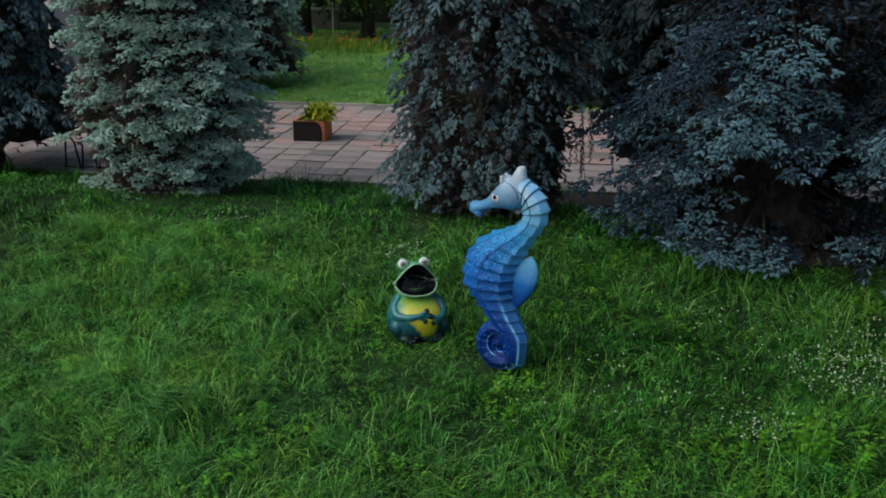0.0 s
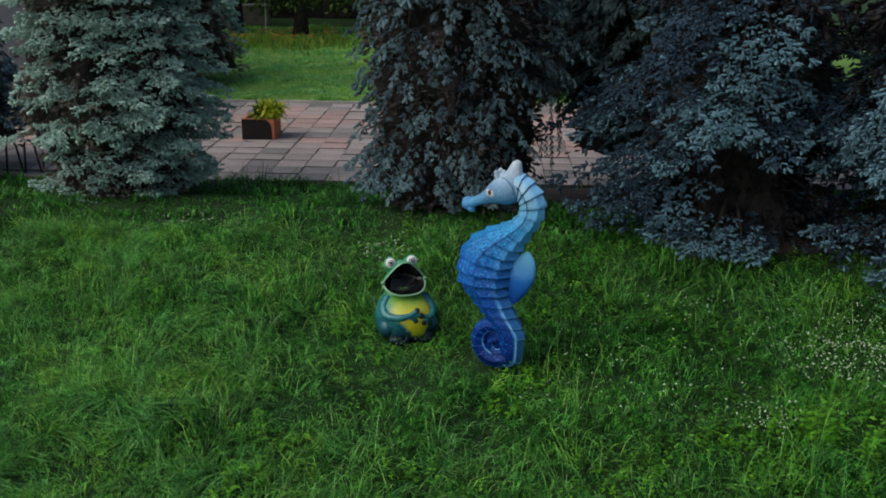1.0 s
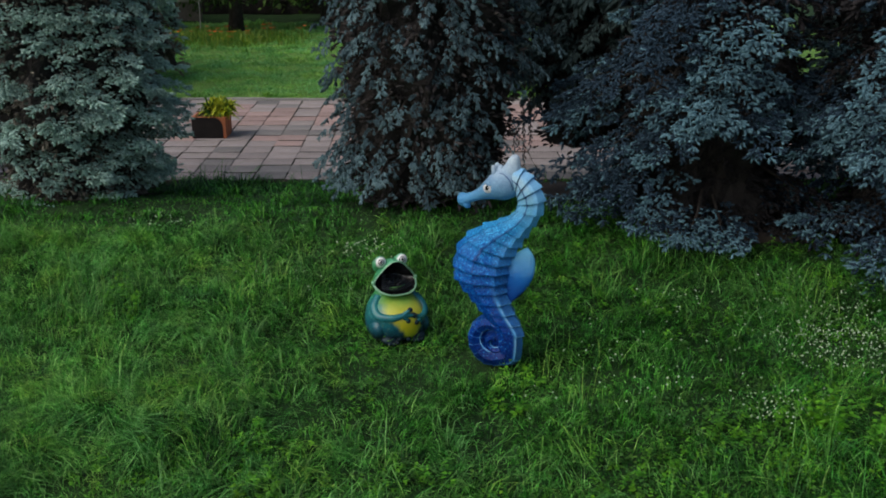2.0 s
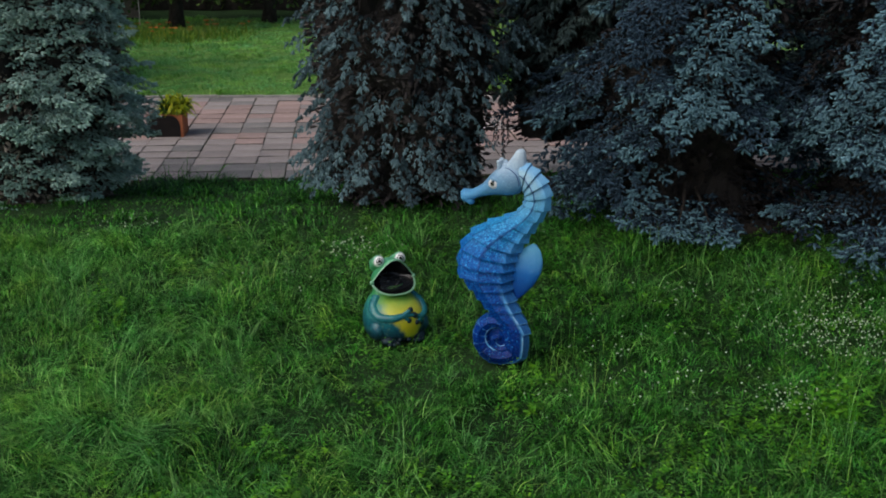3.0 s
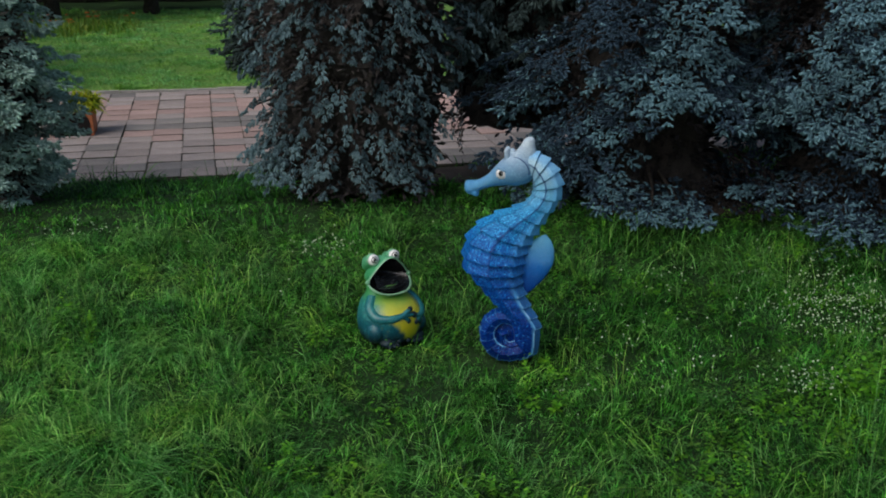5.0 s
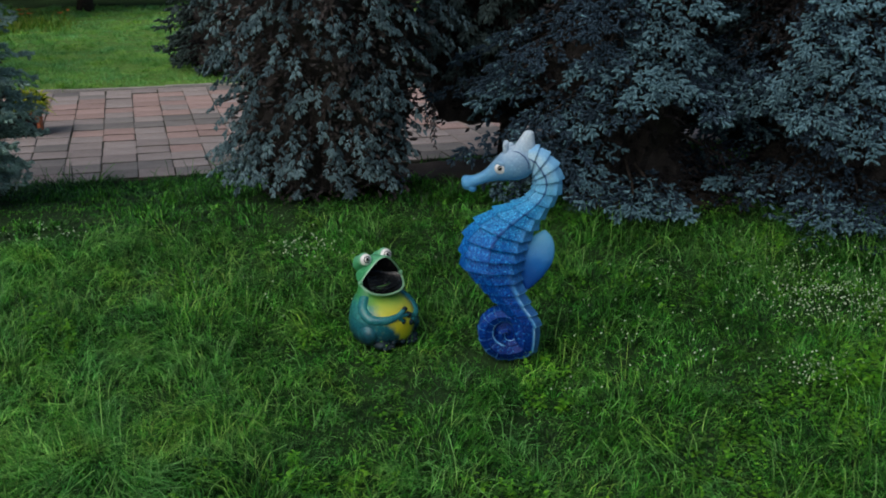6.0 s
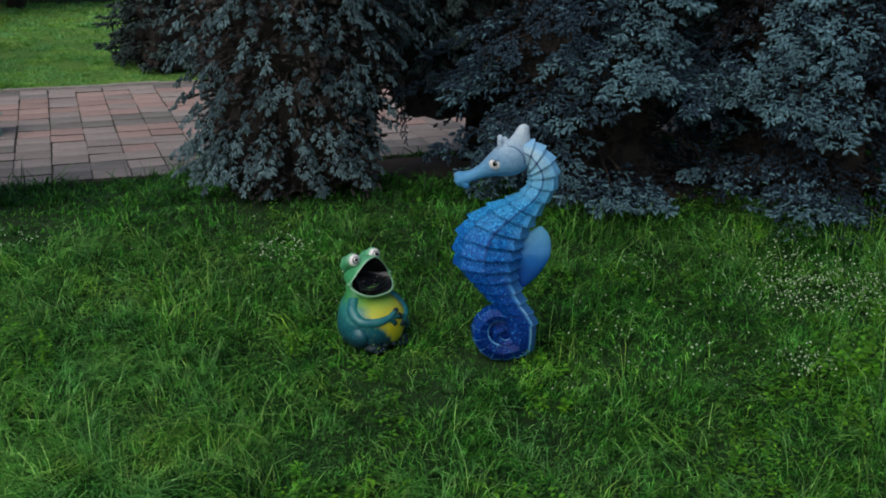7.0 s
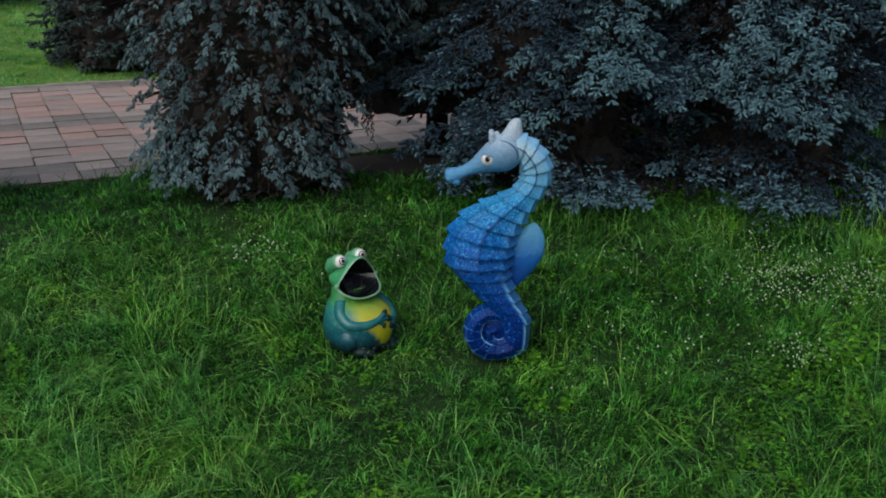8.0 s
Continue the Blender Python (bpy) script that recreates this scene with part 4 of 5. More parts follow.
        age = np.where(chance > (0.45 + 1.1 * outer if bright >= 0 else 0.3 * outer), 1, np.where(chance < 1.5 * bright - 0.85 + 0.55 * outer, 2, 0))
        out.append((P[keep], way[keep], size[keep], age[keep]))
    return [np.concatenate(c) for c in zip(*out)], (base[0], base[n])


def spruce(label, at, height, radius, base, style, seed, dense_to, mat, fine=0.09, low=1.0, extra=(), strands=(), bare=(), dim=()):
    """A spruce: tapered trunk, limbs that end in flat sprays of needle shoots, and a dark heart of dead twigs. extra:
    single boughs as bearing, height, reach, length, half width, paleness (which also carries how lit they are); bare
    and dim: stretches of height and bearing with few boughs, or with shade put in as dark old needles.
    """
    r = np.random.default_rng(seed)
    tree = thing("spruce_tree", at, label, "tree")
    v, q, t = sweep_np([(0, 0, -0.1), (0, 0, 0.4), (0.02, 0.01, height * 0.5), (0, 0, height)], [0.2, 0.15, 0.09, 0.015], 10)
    part_np("trunk", tree, mesh_np("trunk", v, [q, t], [M_BARK], None, True))
    fresh_mat = {M_NEEDLE: M_NEEDLE_TIP, M_NEEDLE_DEEP: M_NEEDLE_DEEP_TIP, M_NEEDLE_PALE: M_NEEDLE_PALE_TIP}.get(mat, mat)
    old_mat = {M_NEEDLE_DEEP: M_NEEDLE_DEEP_OLD, M_NEEDLE_PALE: M_NEEDLE_PALE_OLD}.get(mat, M_NEEDLE_OLD)
    limbs, grown = Pile(), []

    def bough(phi, reach, hz, span, wide, steep, bright, big, thin):
        got, (a, b) = bough_shoots(r, style, phi, reach, hz, span, wide, steep, bright, big, thin, fine)
        grown.append(got)
        root = np.array([0, 0, min(height, hz + style["rise"] * reach * min(1.0, 0.7 * hz * hz))])
        low_by = np.array([0, 0, -0.07])
        limbs.add(sweep_np([root, root * 0.5 + a * 0.5, a + low_by, b + low_by], np.array([0.024, 0.018, 0.012, 0.005]) * (0.6 + 0.4 * reach), 4))

    h = base
    while h < height * 0.98:
        big = low if h < dense_to else low * 2.2
        mid = min(big / low, 1.6) * (1.0 if low <= 1.0 else 1.1)
        R = radius(h)
        k = max(3, int(2 * np.pi * R / (style["bough"] * mid)))
        off = r.uniform(0, 6.28)
        for i in range(k):
            phi = off + (i + r.uniform(-0.4, 0.4)) * 2 * np.pi / k
            lump = style["lump"] * (np.sin(2 * phi + 2.1 * h + seed) + np.sin(4 * phi - 3.3 * h + 2 * seed)) * 0.5
            turned = math.degrees(phi) % 360
            if r.random() < max([style["skip"]] + [share for z0, z1, p0, p1, share in bare if z0 < h < z1 and p0 < turned < p1]):
                continue
            reach = R * (1 + lump) * r.uniform(style["short"], 1.04)
            hz = h + r.uniform(-0.5, 0.5) * style["level"] * mid * style["loose"]
            # the side turned from the lawn is thinner
            thin = 1.0 if np.sin(phi) < 0.7 else 2.4
            # boughs in a dim stretch get mostly old needles, as painted shade
            in_shade = any(z0 < h < z1 and p0 < turned < p1 for z0, z1, p0, p1 in dim)
            bough(phi, reach, hz, min(style["span"] * mid, reach * 0.85), style["wide"] * mid * r.uniform(0.75, 1.25), (style["steep"] + r.uniform(-0.15, 0.2)) * min(1.0, 0.15 + hz), -1.0 if in_shade else r.random(), big, thin)
        h += style["level"] * mid * r.uniform(0.8, 1.2)
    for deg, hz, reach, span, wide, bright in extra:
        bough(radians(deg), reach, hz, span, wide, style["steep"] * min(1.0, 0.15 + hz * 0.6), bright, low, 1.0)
    part_np("limb_mass", tree, limbs.mesh("limb_mass", [M_BARK]), "", "stuff")
    for sx, sy, top, foot in strands:
        n = int((top - foot) / 0.025)
        z = np.linspace(top, foot, n)
        a = np.arange(n) * 2.4
        P = np.stack([sx + 0.02 * np.sin(3 * z), sy + 0.02 * np.cos(4 * z), z], -1)
        W = np.stack([np.cos(a) * 0.55, np.sin(a) * 0.55, np.full(n, -1.0)], -1)
        grown.append([P, W, np.full(n, fine * 0.85), np.where(r.random(n) < 0.7, 1, 0)])
    pos, way, size, old = (np.concatenate(c) for c in zip(*grown))
    pos[:, 2] = np.maximum(pos[:, 2], 0.05)
    kind = BRUSH if low <= 1.0 else STUB
    v, t = stamp_shoots(kind, pos, way, size, seed + 50)
    v[:, 2] = np.maximum(v[:, 2], 0.01)
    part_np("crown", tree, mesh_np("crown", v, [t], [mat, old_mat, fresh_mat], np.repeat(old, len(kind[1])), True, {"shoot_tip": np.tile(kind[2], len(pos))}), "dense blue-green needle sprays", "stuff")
    # heart of dead twigs: a ragged cone, bristling, coloured dark for the shaded gaps
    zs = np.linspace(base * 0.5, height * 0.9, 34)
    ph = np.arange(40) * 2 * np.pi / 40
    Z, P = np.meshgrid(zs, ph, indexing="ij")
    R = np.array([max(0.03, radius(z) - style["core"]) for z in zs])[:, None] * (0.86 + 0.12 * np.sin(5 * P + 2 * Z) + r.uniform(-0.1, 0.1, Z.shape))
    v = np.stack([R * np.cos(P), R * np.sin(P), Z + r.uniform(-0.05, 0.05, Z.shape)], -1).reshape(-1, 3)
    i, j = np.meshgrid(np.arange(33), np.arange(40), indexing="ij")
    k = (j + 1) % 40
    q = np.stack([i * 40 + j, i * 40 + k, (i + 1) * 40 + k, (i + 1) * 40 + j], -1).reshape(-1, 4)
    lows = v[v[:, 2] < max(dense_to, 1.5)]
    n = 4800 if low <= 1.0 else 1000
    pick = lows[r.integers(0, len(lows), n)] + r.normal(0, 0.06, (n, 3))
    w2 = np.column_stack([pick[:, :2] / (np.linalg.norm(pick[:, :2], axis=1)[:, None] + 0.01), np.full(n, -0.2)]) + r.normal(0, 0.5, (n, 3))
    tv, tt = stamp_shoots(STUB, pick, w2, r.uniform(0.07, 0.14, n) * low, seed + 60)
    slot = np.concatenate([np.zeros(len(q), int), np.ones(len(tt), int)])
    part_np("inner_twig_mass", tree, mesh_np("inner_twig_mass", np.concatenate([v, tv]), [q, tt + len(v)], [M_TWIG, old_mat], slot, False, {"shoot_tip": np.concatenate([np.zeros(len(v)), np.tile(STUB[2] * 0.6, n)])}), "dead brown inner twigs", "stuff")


SHELVES = dict(fork=0.8, bough=0.5, level=0.25, short=0.78, span=0.62, wide=0.26, gap=0.1, fgap=0.062, steep=0.3, lift=0.1, hang=0.15, sag=0.12, fhang=0.12, pend=0.35, top=0.35, rise=0.1, lump=0.1, skip=0.03, loose=0.9, core=0.3)
SHELVES_DENSE = dict(SHELVES, bough=0.42, level=0.215)
CURTAIN = dict(fork=0.65, bough=0.31, level=0.21, short=0.8, span=0.3, wide=0.13, gap=0.085, fgap=0.05, steep=0.65, lift=0.0, hang=0.5, sag=0.3, fhang=0.5, pend=0.35, top=0.35, rise=0.15, lump=0.09, skip=0.05, loose=1.0, core=0.3)
SWEEPS = dict(fork=0.8, bough=0.66, level=0.4, short=0.7, span=0.9, wide=0.36, gap=0.115, fgap=0.07, steep=0.42, lift=0.12, hang=0.2, sag=0.15, fhang=0.12, pend=0.4, top=0.35, rise=0.25, lump=0.16, skip=0.1, loose=0.7, core=0.95)
cone = lambda r0, z0, h, p: (lambda z: r0 * max(0.0, min(1.0, (h - z) / (h - z0))) ** p + 0.02)
spruce("tall dense blue spruce with hanging curtains of needles", (-0.48, 4.65, 0.25), 9.0, (lambda z: float(np.interp(z, [0.2, 0.6, 1.2, 1.8, 2.6, 4.0, 9.2], [1.24, 1.27, 1.3, 1.33, 1.34, 1.25, 0.02]))), 0.46, CURTAIN, 11, 3.1, M_NEEDLE_DEEP, 0.07,
       extra=((200, 0.85, 1.42, 0.45, 0.18, 0.8), (188, 0.8, 1.4, 0.45, 0.16, 0.7), (195, 0.55, 1.4, 0.4, 0.2, 0.8), (205, 0.55, 1.35, 0.4, 0.2, 0.8), (215, 0.6, 1.35, 0.4, 0.2, 0.8), (210, 0.75, 1.35, 0.4, 0.18, 0.7), (225, 0.55, 1.28, 0.4, 0.18, 0.7), (-5, 2.3, 1.65, 0.5, 0.2, 0.6), (-20, 2.0, 1.5, 0.4, 0.2, 0.5), (-95, 0.62, 1.15, 0.4, 0.18, 0.9), (-70, 0.62, 1.15, 0.4, 0.16, 0.8)),
       strands=((1.18, -0.35, 1.25, 0.55), (1.12, -0.25, 1.15, 0.75), (1.33, 0.2, 1.4, 0.8), (1.05, -0.45, 1.1, 0.8), (1.3, 0.05, 1.9, 0.7), (1.2, -0.15, 1.85, 0.6)),
       bare=((0.3, 1.6, 325, 360, 0.9), (0.3, 1.6, 0, 60, 0.9)))
# paleness: fresher front boughs, plus light on them and shade on the left
spruce("broad blue spruce with pale sprays sweeping to the grass", (2.9, 3.85, 0.2), 9.5, (lambda z: float(np.interp(z, [0.2, 0.42, 0.6, 1.0, 1.3, 1.85, 2.2, 2.8, 4.0, 9.7], [1.9, 1.85, 1.75, 1.8, 2.05, 1.95, 1.5, 1.3, 1.3, 0.02]))), 0.3, SWEEPS, 23, 3.3, M_NEEDLE, 0.092,
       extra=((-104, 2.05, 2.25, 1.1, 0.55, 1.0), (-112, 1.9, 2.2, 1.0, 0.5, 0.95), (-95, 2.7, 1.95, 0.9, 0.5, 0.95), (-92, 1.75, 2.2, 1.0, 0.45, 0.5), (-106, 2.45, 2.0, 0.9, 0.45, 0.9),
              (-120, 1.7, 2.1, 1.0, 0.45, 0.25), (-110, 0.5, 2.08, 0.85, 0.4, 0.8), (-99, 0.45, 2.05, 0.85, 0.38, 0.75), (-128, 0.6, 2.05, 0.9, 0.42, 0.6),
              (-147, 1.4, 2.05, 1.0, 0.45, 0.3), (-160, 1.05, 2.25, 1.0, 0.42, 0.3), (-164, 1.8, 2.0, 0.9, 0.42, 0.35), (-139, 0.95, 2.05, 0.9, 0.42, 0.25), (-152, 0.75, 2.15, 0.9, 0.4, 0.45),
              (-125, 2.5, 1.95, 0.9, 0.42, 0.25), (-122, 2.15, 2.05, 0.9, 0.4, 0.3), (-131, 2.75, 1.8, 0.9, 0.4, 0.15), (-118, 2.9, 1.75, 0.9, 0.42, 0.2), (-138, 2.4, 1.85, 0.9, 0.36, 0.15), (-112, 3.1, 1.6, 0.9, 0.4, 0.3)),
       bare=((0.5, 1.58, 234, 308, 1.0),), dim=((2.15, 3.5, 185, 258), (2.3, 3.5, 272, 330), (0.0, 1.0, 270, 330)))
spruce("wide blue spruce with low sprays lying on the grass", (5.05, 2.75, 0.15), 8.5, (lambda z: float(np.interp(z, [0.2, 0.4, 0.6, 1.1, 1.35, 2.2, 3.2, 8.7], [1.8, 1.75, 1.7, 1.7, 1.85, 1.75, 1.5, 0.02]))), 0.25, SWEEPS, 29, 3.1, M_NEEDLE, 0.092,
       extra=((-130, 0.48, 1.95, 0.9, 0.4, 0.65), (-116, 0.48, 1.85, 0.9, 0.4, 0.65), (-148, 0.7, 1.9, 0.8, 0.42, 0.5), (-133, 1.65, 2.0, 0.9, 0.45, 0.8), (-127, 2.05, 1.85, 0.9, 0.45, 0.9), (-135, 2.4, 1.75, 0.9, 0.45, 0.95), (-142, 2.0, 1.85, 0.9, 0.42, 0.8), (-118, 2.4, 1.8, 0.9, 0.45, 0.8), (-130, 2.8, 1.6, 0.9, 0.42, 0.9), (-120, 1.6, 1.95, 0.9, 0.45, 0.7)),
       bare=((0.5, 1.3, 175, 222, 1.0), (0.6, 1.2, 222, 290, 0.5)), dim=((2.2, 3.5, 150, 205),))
# the right-hand boughs are paler to carry the light on that side
spruce("blue spruce with layered shelves beside the paving", (-5.24, 5.42, 0.1), 8.5, (lambda z: float(np.interp(z, [0.2, 0.35, 0.8, 1.15, 1.7, 3.0, 8.7], [1.2, 1.15, 1.15, 1.42, 1.38, 1.2, 0.02]))), 0.3, SHELVES_DENSE, 37, 3.3, M_NEEDLE_PALE, 0.086,
       extra=((25, 1.38, 1.55, 0.7, 0.28, 0.8), (8, 1.3, 1.5, 0.7, 0.28, 0.7), (38, 1.2, 1.5, 0.6, 0.26, 0.7), (15, 1.05, 1.45, 0.6, 0.26, 0.6), (-5, 0.42, 1.3, 0.5, 0.25, 0.8), (20, 0.4, 1.3, 0.5, 0.25, 0.7),
              (-20, 1.7, 1.48, 0.6, 0.28, 1.0), (-35, 2.1, 1.42, 0.6, 0.28, 1.0), (-10, 2.35, 1.36, 0.6, 0.28, 1.0), (-50, 1.4, 1.45, 0.6, 0.28, 0.9), (-30, 1.0, 1.42, 0.6, 0.28, 0.9), (-15, 0.7, 1.36, 0.6, 0.26, 0.9), (-60, 0.65, 1.3, 0.6, 0.26, 0.8), (10, 1.9, 1.45, 0.6, 0.28, 1.0), (-45, 2.65, 1.32, 0.6, 0.28, 1.0), (20, 1.62, 1.5, 0.6, 0.28, 0.9)),
       bare=((0.45, 1.15, 165, 238, 0.9), (1.15, 2.1, 160, 228, 0.85)))
spruce("dark blue spruce with drooping lower limbs", (-9.05, 7.3, 0.0), 6.5, cone(1.75, 0.3, 6.7, 0.9), 1.0, CURTAIN, 41, 2.8, M_NEEDLE_DEEP, 0.1, 1.4)
# the dark needle material stands in for the neighbours' shade on this tree
spruce("shaded spruce standing close behind its neighbours", (2.35, 6.05, 0.1), 8.5, cone(1.6, 1.0, 8.7, 0.6), 1.5, CURTAIN, 57, 3.0, M_NEEDLE_DARK, 0.1, 1.4)
spruce("young dark spruce on the far lawn", (0.4, 17.2, -0.05), 7.0, cone(2.3, 0.2, 7.2, 0.8), 0.3, SHELVES, 43, 2.4, M_NEEDLE_DARK, 0.1, 1.9)
spruce("dark spruce at the far side of the lawn", (6.3, 17.8, -0.05), 7.5, cone(2.3, 0.2, 7.7, 0.8), 0.4, SHELVES, 45, 2.4, M_NEEDLE_DARK, 0.1, 2.3)
spruce("dark blue spruce on the far lawn", (-8.25, 17.2, -0.05), 8.0, cone(2.0, 0.2, 8.2, 0.8), 0.85, SHELVES, 47, 2.4, M_NEEDLE_PALE, 0.1, 1.8)
spruce("dark spruce in the shade of its neighbour", (6.2, 6.3, 0.1), 9.0, cone(2.1, 0.2, 9.2, 0.7), 0.9, SWEEPS, 53, 3.0, M_NEEDLE_DARK, 0.1, 1.7)
spruce("dark spruce at the lawn's edge", (9.6, 5.6, 0.1), 8.0, cone(2.1, 0.4, 8.2, 0.7), 0.6, SWEEPS, 59, 3.0, M_NEEDLE, 0.1, 1.8)


# ---- planter, rack, far things ----
def leaf_blades(pos, way, length, width, arch, seed):
    """Arching leaves: three quads folding to a point."""
    r = np.random.default_rng(seed)
    n = len(pos)
    way = way / (np.linalg.norm(way, axis=1)[:, None] + 1e-9)
    side = np.cross(way, [0, 0, 1.0]) + r.normal(0, 0.15, (n, 3))
    side /= np.linalg.norm(side, axis=1)[:, None] + 1e-9
    out = []
    for f, w in ((0.0, 0.35), (0.4, 1.0), (0.75, 0.75)):
        p = pos + way * (length * f)[:, None] + np.array([0, 0, -1.0]) * (arch * f * f)[:, None]
        out += [p - side * (width * w / 2)[:, None], p + side * (width * w / 2)[:, None]]
    out.append(pos + way * length[:, None] + np.array([0, 0, -1.0]) * arch[:, None])
    v = np.stack(out, 1).reshape(-1, 3)
    b = (np.arange(n) * 7)[:, None]
    q = np.concatenate([b + [0, 1, 3, 2], b + [2, 3, 5, 4]])
    t = b + np.array([4, 5, 6])
    return v, q, t


def build_planter():
    e = thing("planter_box", (-4.42, 10.70, -0.084), "square planter with dark front and terracotta sides on paving", "planter")
    w, h, k = 0.31, 0.40, 0.035
    for nm, lo, hi, m in (("front_panel", (-w, -w, 0.0), (w - 0.002, -w + k, h), M_BOX_RUST), ("back_panel", (-w, w - k, 0.0), (w - 0.002, w, h), M_BOX_DARK),
                          ("side_panel", (w - k, -w + k + 0.002, 0.0), (w, w - k - 0.002, h - 0.01), M_BOX_RUST), ("side_panel", (-w, -w + k + 0.002, 0.0), (-w + k, w - k - 0.002, h - 0.01), M_BOX_RUST)):
        bm = bmesh.new()
        bm_box(bm, lo, hi, 0.006)
        part(nm, bm, m, e)
    bm = bmesh.new()
    rim = [(-w + 0.004, 0.006), (w - 0.05, 0.006)] + [(w - 0.05 - 0.16 * (1 - math.cos(q)), h - 0.2 + 0.19 * math.sin(q)) for q in np.linspace(0, 1.57, 9)] + [(-w + 0.004, h - 0.01)]
    face = bm.faces.new([bm.verts.new((x, -w - 0.012, z)) for x, z in rim])
    ext = bmesh.ops.extrude_face_region(bm, geom=[face])
    bmesh.ops.translate(bm, vec=(0, 0.01, 0), verts=[v for v in ext["geom"] if isinstance(v, bmesh.types.BMVert)])
    bmesh.ops.recalc_face_normals(bm, faces=bm.faces[:])
    part("cover_plate", bm, M_BOX_DARK, e, "dark board with one rounded corner")
    bm = bmesh.new()
    bm_box(bm, (-w + k, -w + k, 0.0), (w - k, w - k, h - 0.05), 0.004)
    part("soil", bm, M_BARE, e, "dark potting soil")
    p = thing("foliage_plant", (-4.36, 10.70, 0.26), "yellow-green arching foliage plant growing in the planter", "plant")
    r = np.random.default_rng(5)
    n = 1200
    a = np.where(r.random(n) < 0.4, r.normal(-0.9, 0.6, n), r.uniform(0, 6.28, n))
    el = r.uniform(0.3, 1.45, n)
    way = np.stack([np.cos(a) * np.cos(el), np.sin(a) * np.cos(el), np.sin(el)], -1)
    pos = np.stack([r.uniform(-0.14, 0.27, n), r.uniform(-0.2, 0.22, n), r.uniform(0.06, 0.22, n)], -1)
    ln = r.uniform(0.16, 0.36, n)
    green = (pos[:, 0] < -0.1) | (r.random(n) < 0.12)
    for nm, msk, m in (("yellow_foliage", ~green, M_GOLD_LEAF), ("green_foliage", green, M_GREEN_LEAF)):
        v, q, t = leaf_blades(pos[msk], way[msk], ln[msk], r.uniform(0.025, 0.05, msk.sum()), ln[msk] * r.uniform(0.3, 0.85, msk.sum()), 8)
        part_np(nm, p, mesh_np(nm, v, [q, t], [m]), "", "stuff")


build_planter()


def build_rack():
    e = thing("bicycle_rack", (-7.45, 7.45, -0.1), "low black bent-steel bicycle rack by the lawn edge", "rack")
    for k in range(3):
        x = -0.42 + 0.3 * k
        pts = [(x, 0, 0), (x + 0.03, 0, 0.48), (x + 0.05, 0, 0.54), (x + 0.1, 0, 0.56), (x + 0.15, 0, 0.53), (x + 0.19, 0, 0.46), (x + 0.27, 0, 0)]
        v, q, t = sweep_np(pts, [0.018] * 7, 8)
        part_np("hoop", e, mesh_np("hoop", v, [q, t], [M_STEEL], None, True))
    v, q, t = sweep_np([(-0.5, 0.02, 0.05), (0.55, 0.02, 0.05)], [0.012, 0.012], 8)
    part_np("ground_bar", e, mesh_np("ground_bar", v, [q, t], [M_STEEL], None, True))


build_rack()


def build_leafy_tree(at, height, spread, seed, hang_to):
    r = np.random.default_rng(seed)
    e = thing("leafy_tree", at, "dark-trunked leafy tree with hanging branches at the meadow's edge", "tree", "trees behind the meadow")
    v, q, t = sweep_np([(0, 0, -0.1), (0.03, 0, 0.5), (0.05, 0.03, height * 0.45), (0, 0, height * 0.8)], [0.34, 0.26, 0.16, 0.05], 10)
    part_np("trunk", e, mesh_np("trunk", v, [q, t], [M_BARK], None, True))
    limbs, pts = Pile(), []
    for k in range(14):
        a, z0 = r.uniform(0, 6.28), height * r.uniform(0.3, 0.75)
        L = spread * r.uniform(0.6, 1.0)
        end = np.array([np.cos(a) * L, np.sin(a) * L, z0 + r.uniform(0.1, 0.3) * L])
        mid = end * np.array([0.5, 0.5, 1.0]) + np.array([0, 0, 0.2])
        limbs.add(sweep_np([(0, 0, z0), mid, end], [0.06, 0.04, 0.015], 5))
        for s in np.linspace(0.3, 1, 9):
            p = np.array([0, 0, z0]) * (1 - s) + end * s
            for _ in range(3):
                o = p + r.normal(0, 0.35, 3)
                drop = r.uniform(0.3, max(0.5, o[2] - hang_to))
                m = int(drop / 0.09) + 4
                g = np.linspace(0, 1, m)
                pts.append(o + np.outer(g, [0, 0, -drop]) + r.normal(0, 0.07, (m, 3)))
    pts = np.concatenate(pts)
    n = len(pts)
    way = r.normal(size=(n, 3)) + np.array([0, 0, -0.8])
    v, q, t = leaf_blades(pts, way, r.uniform(0.14, 0.24, n), r.uniform(0.07, 0.12, n), np.zeros(n), seed)
    part_np("limb_mass", e, limbs.mesh("limb_mass", [M_BARK]), "", "stuff")
    part_np("crown", e, mesh_np("crown", v, [q, t], [M_TREE_LEAF]), "", "stuff")


for at, h, sp, sd, hg in (((-9.6, 29.6, 0.03), 8, 3.2, 61, 0.7), ((-7.2, 29.8, 0.03), 9, 3.5, 62, 0.9), ((-13.0, 32, 0.03), 8, 3.5, 63, 0.6), ((-4.0, 31.5, 0.03), 9, 3.5, 64, 0.7)):
    build_leafy_tree(at, h, sp, sd, hg)


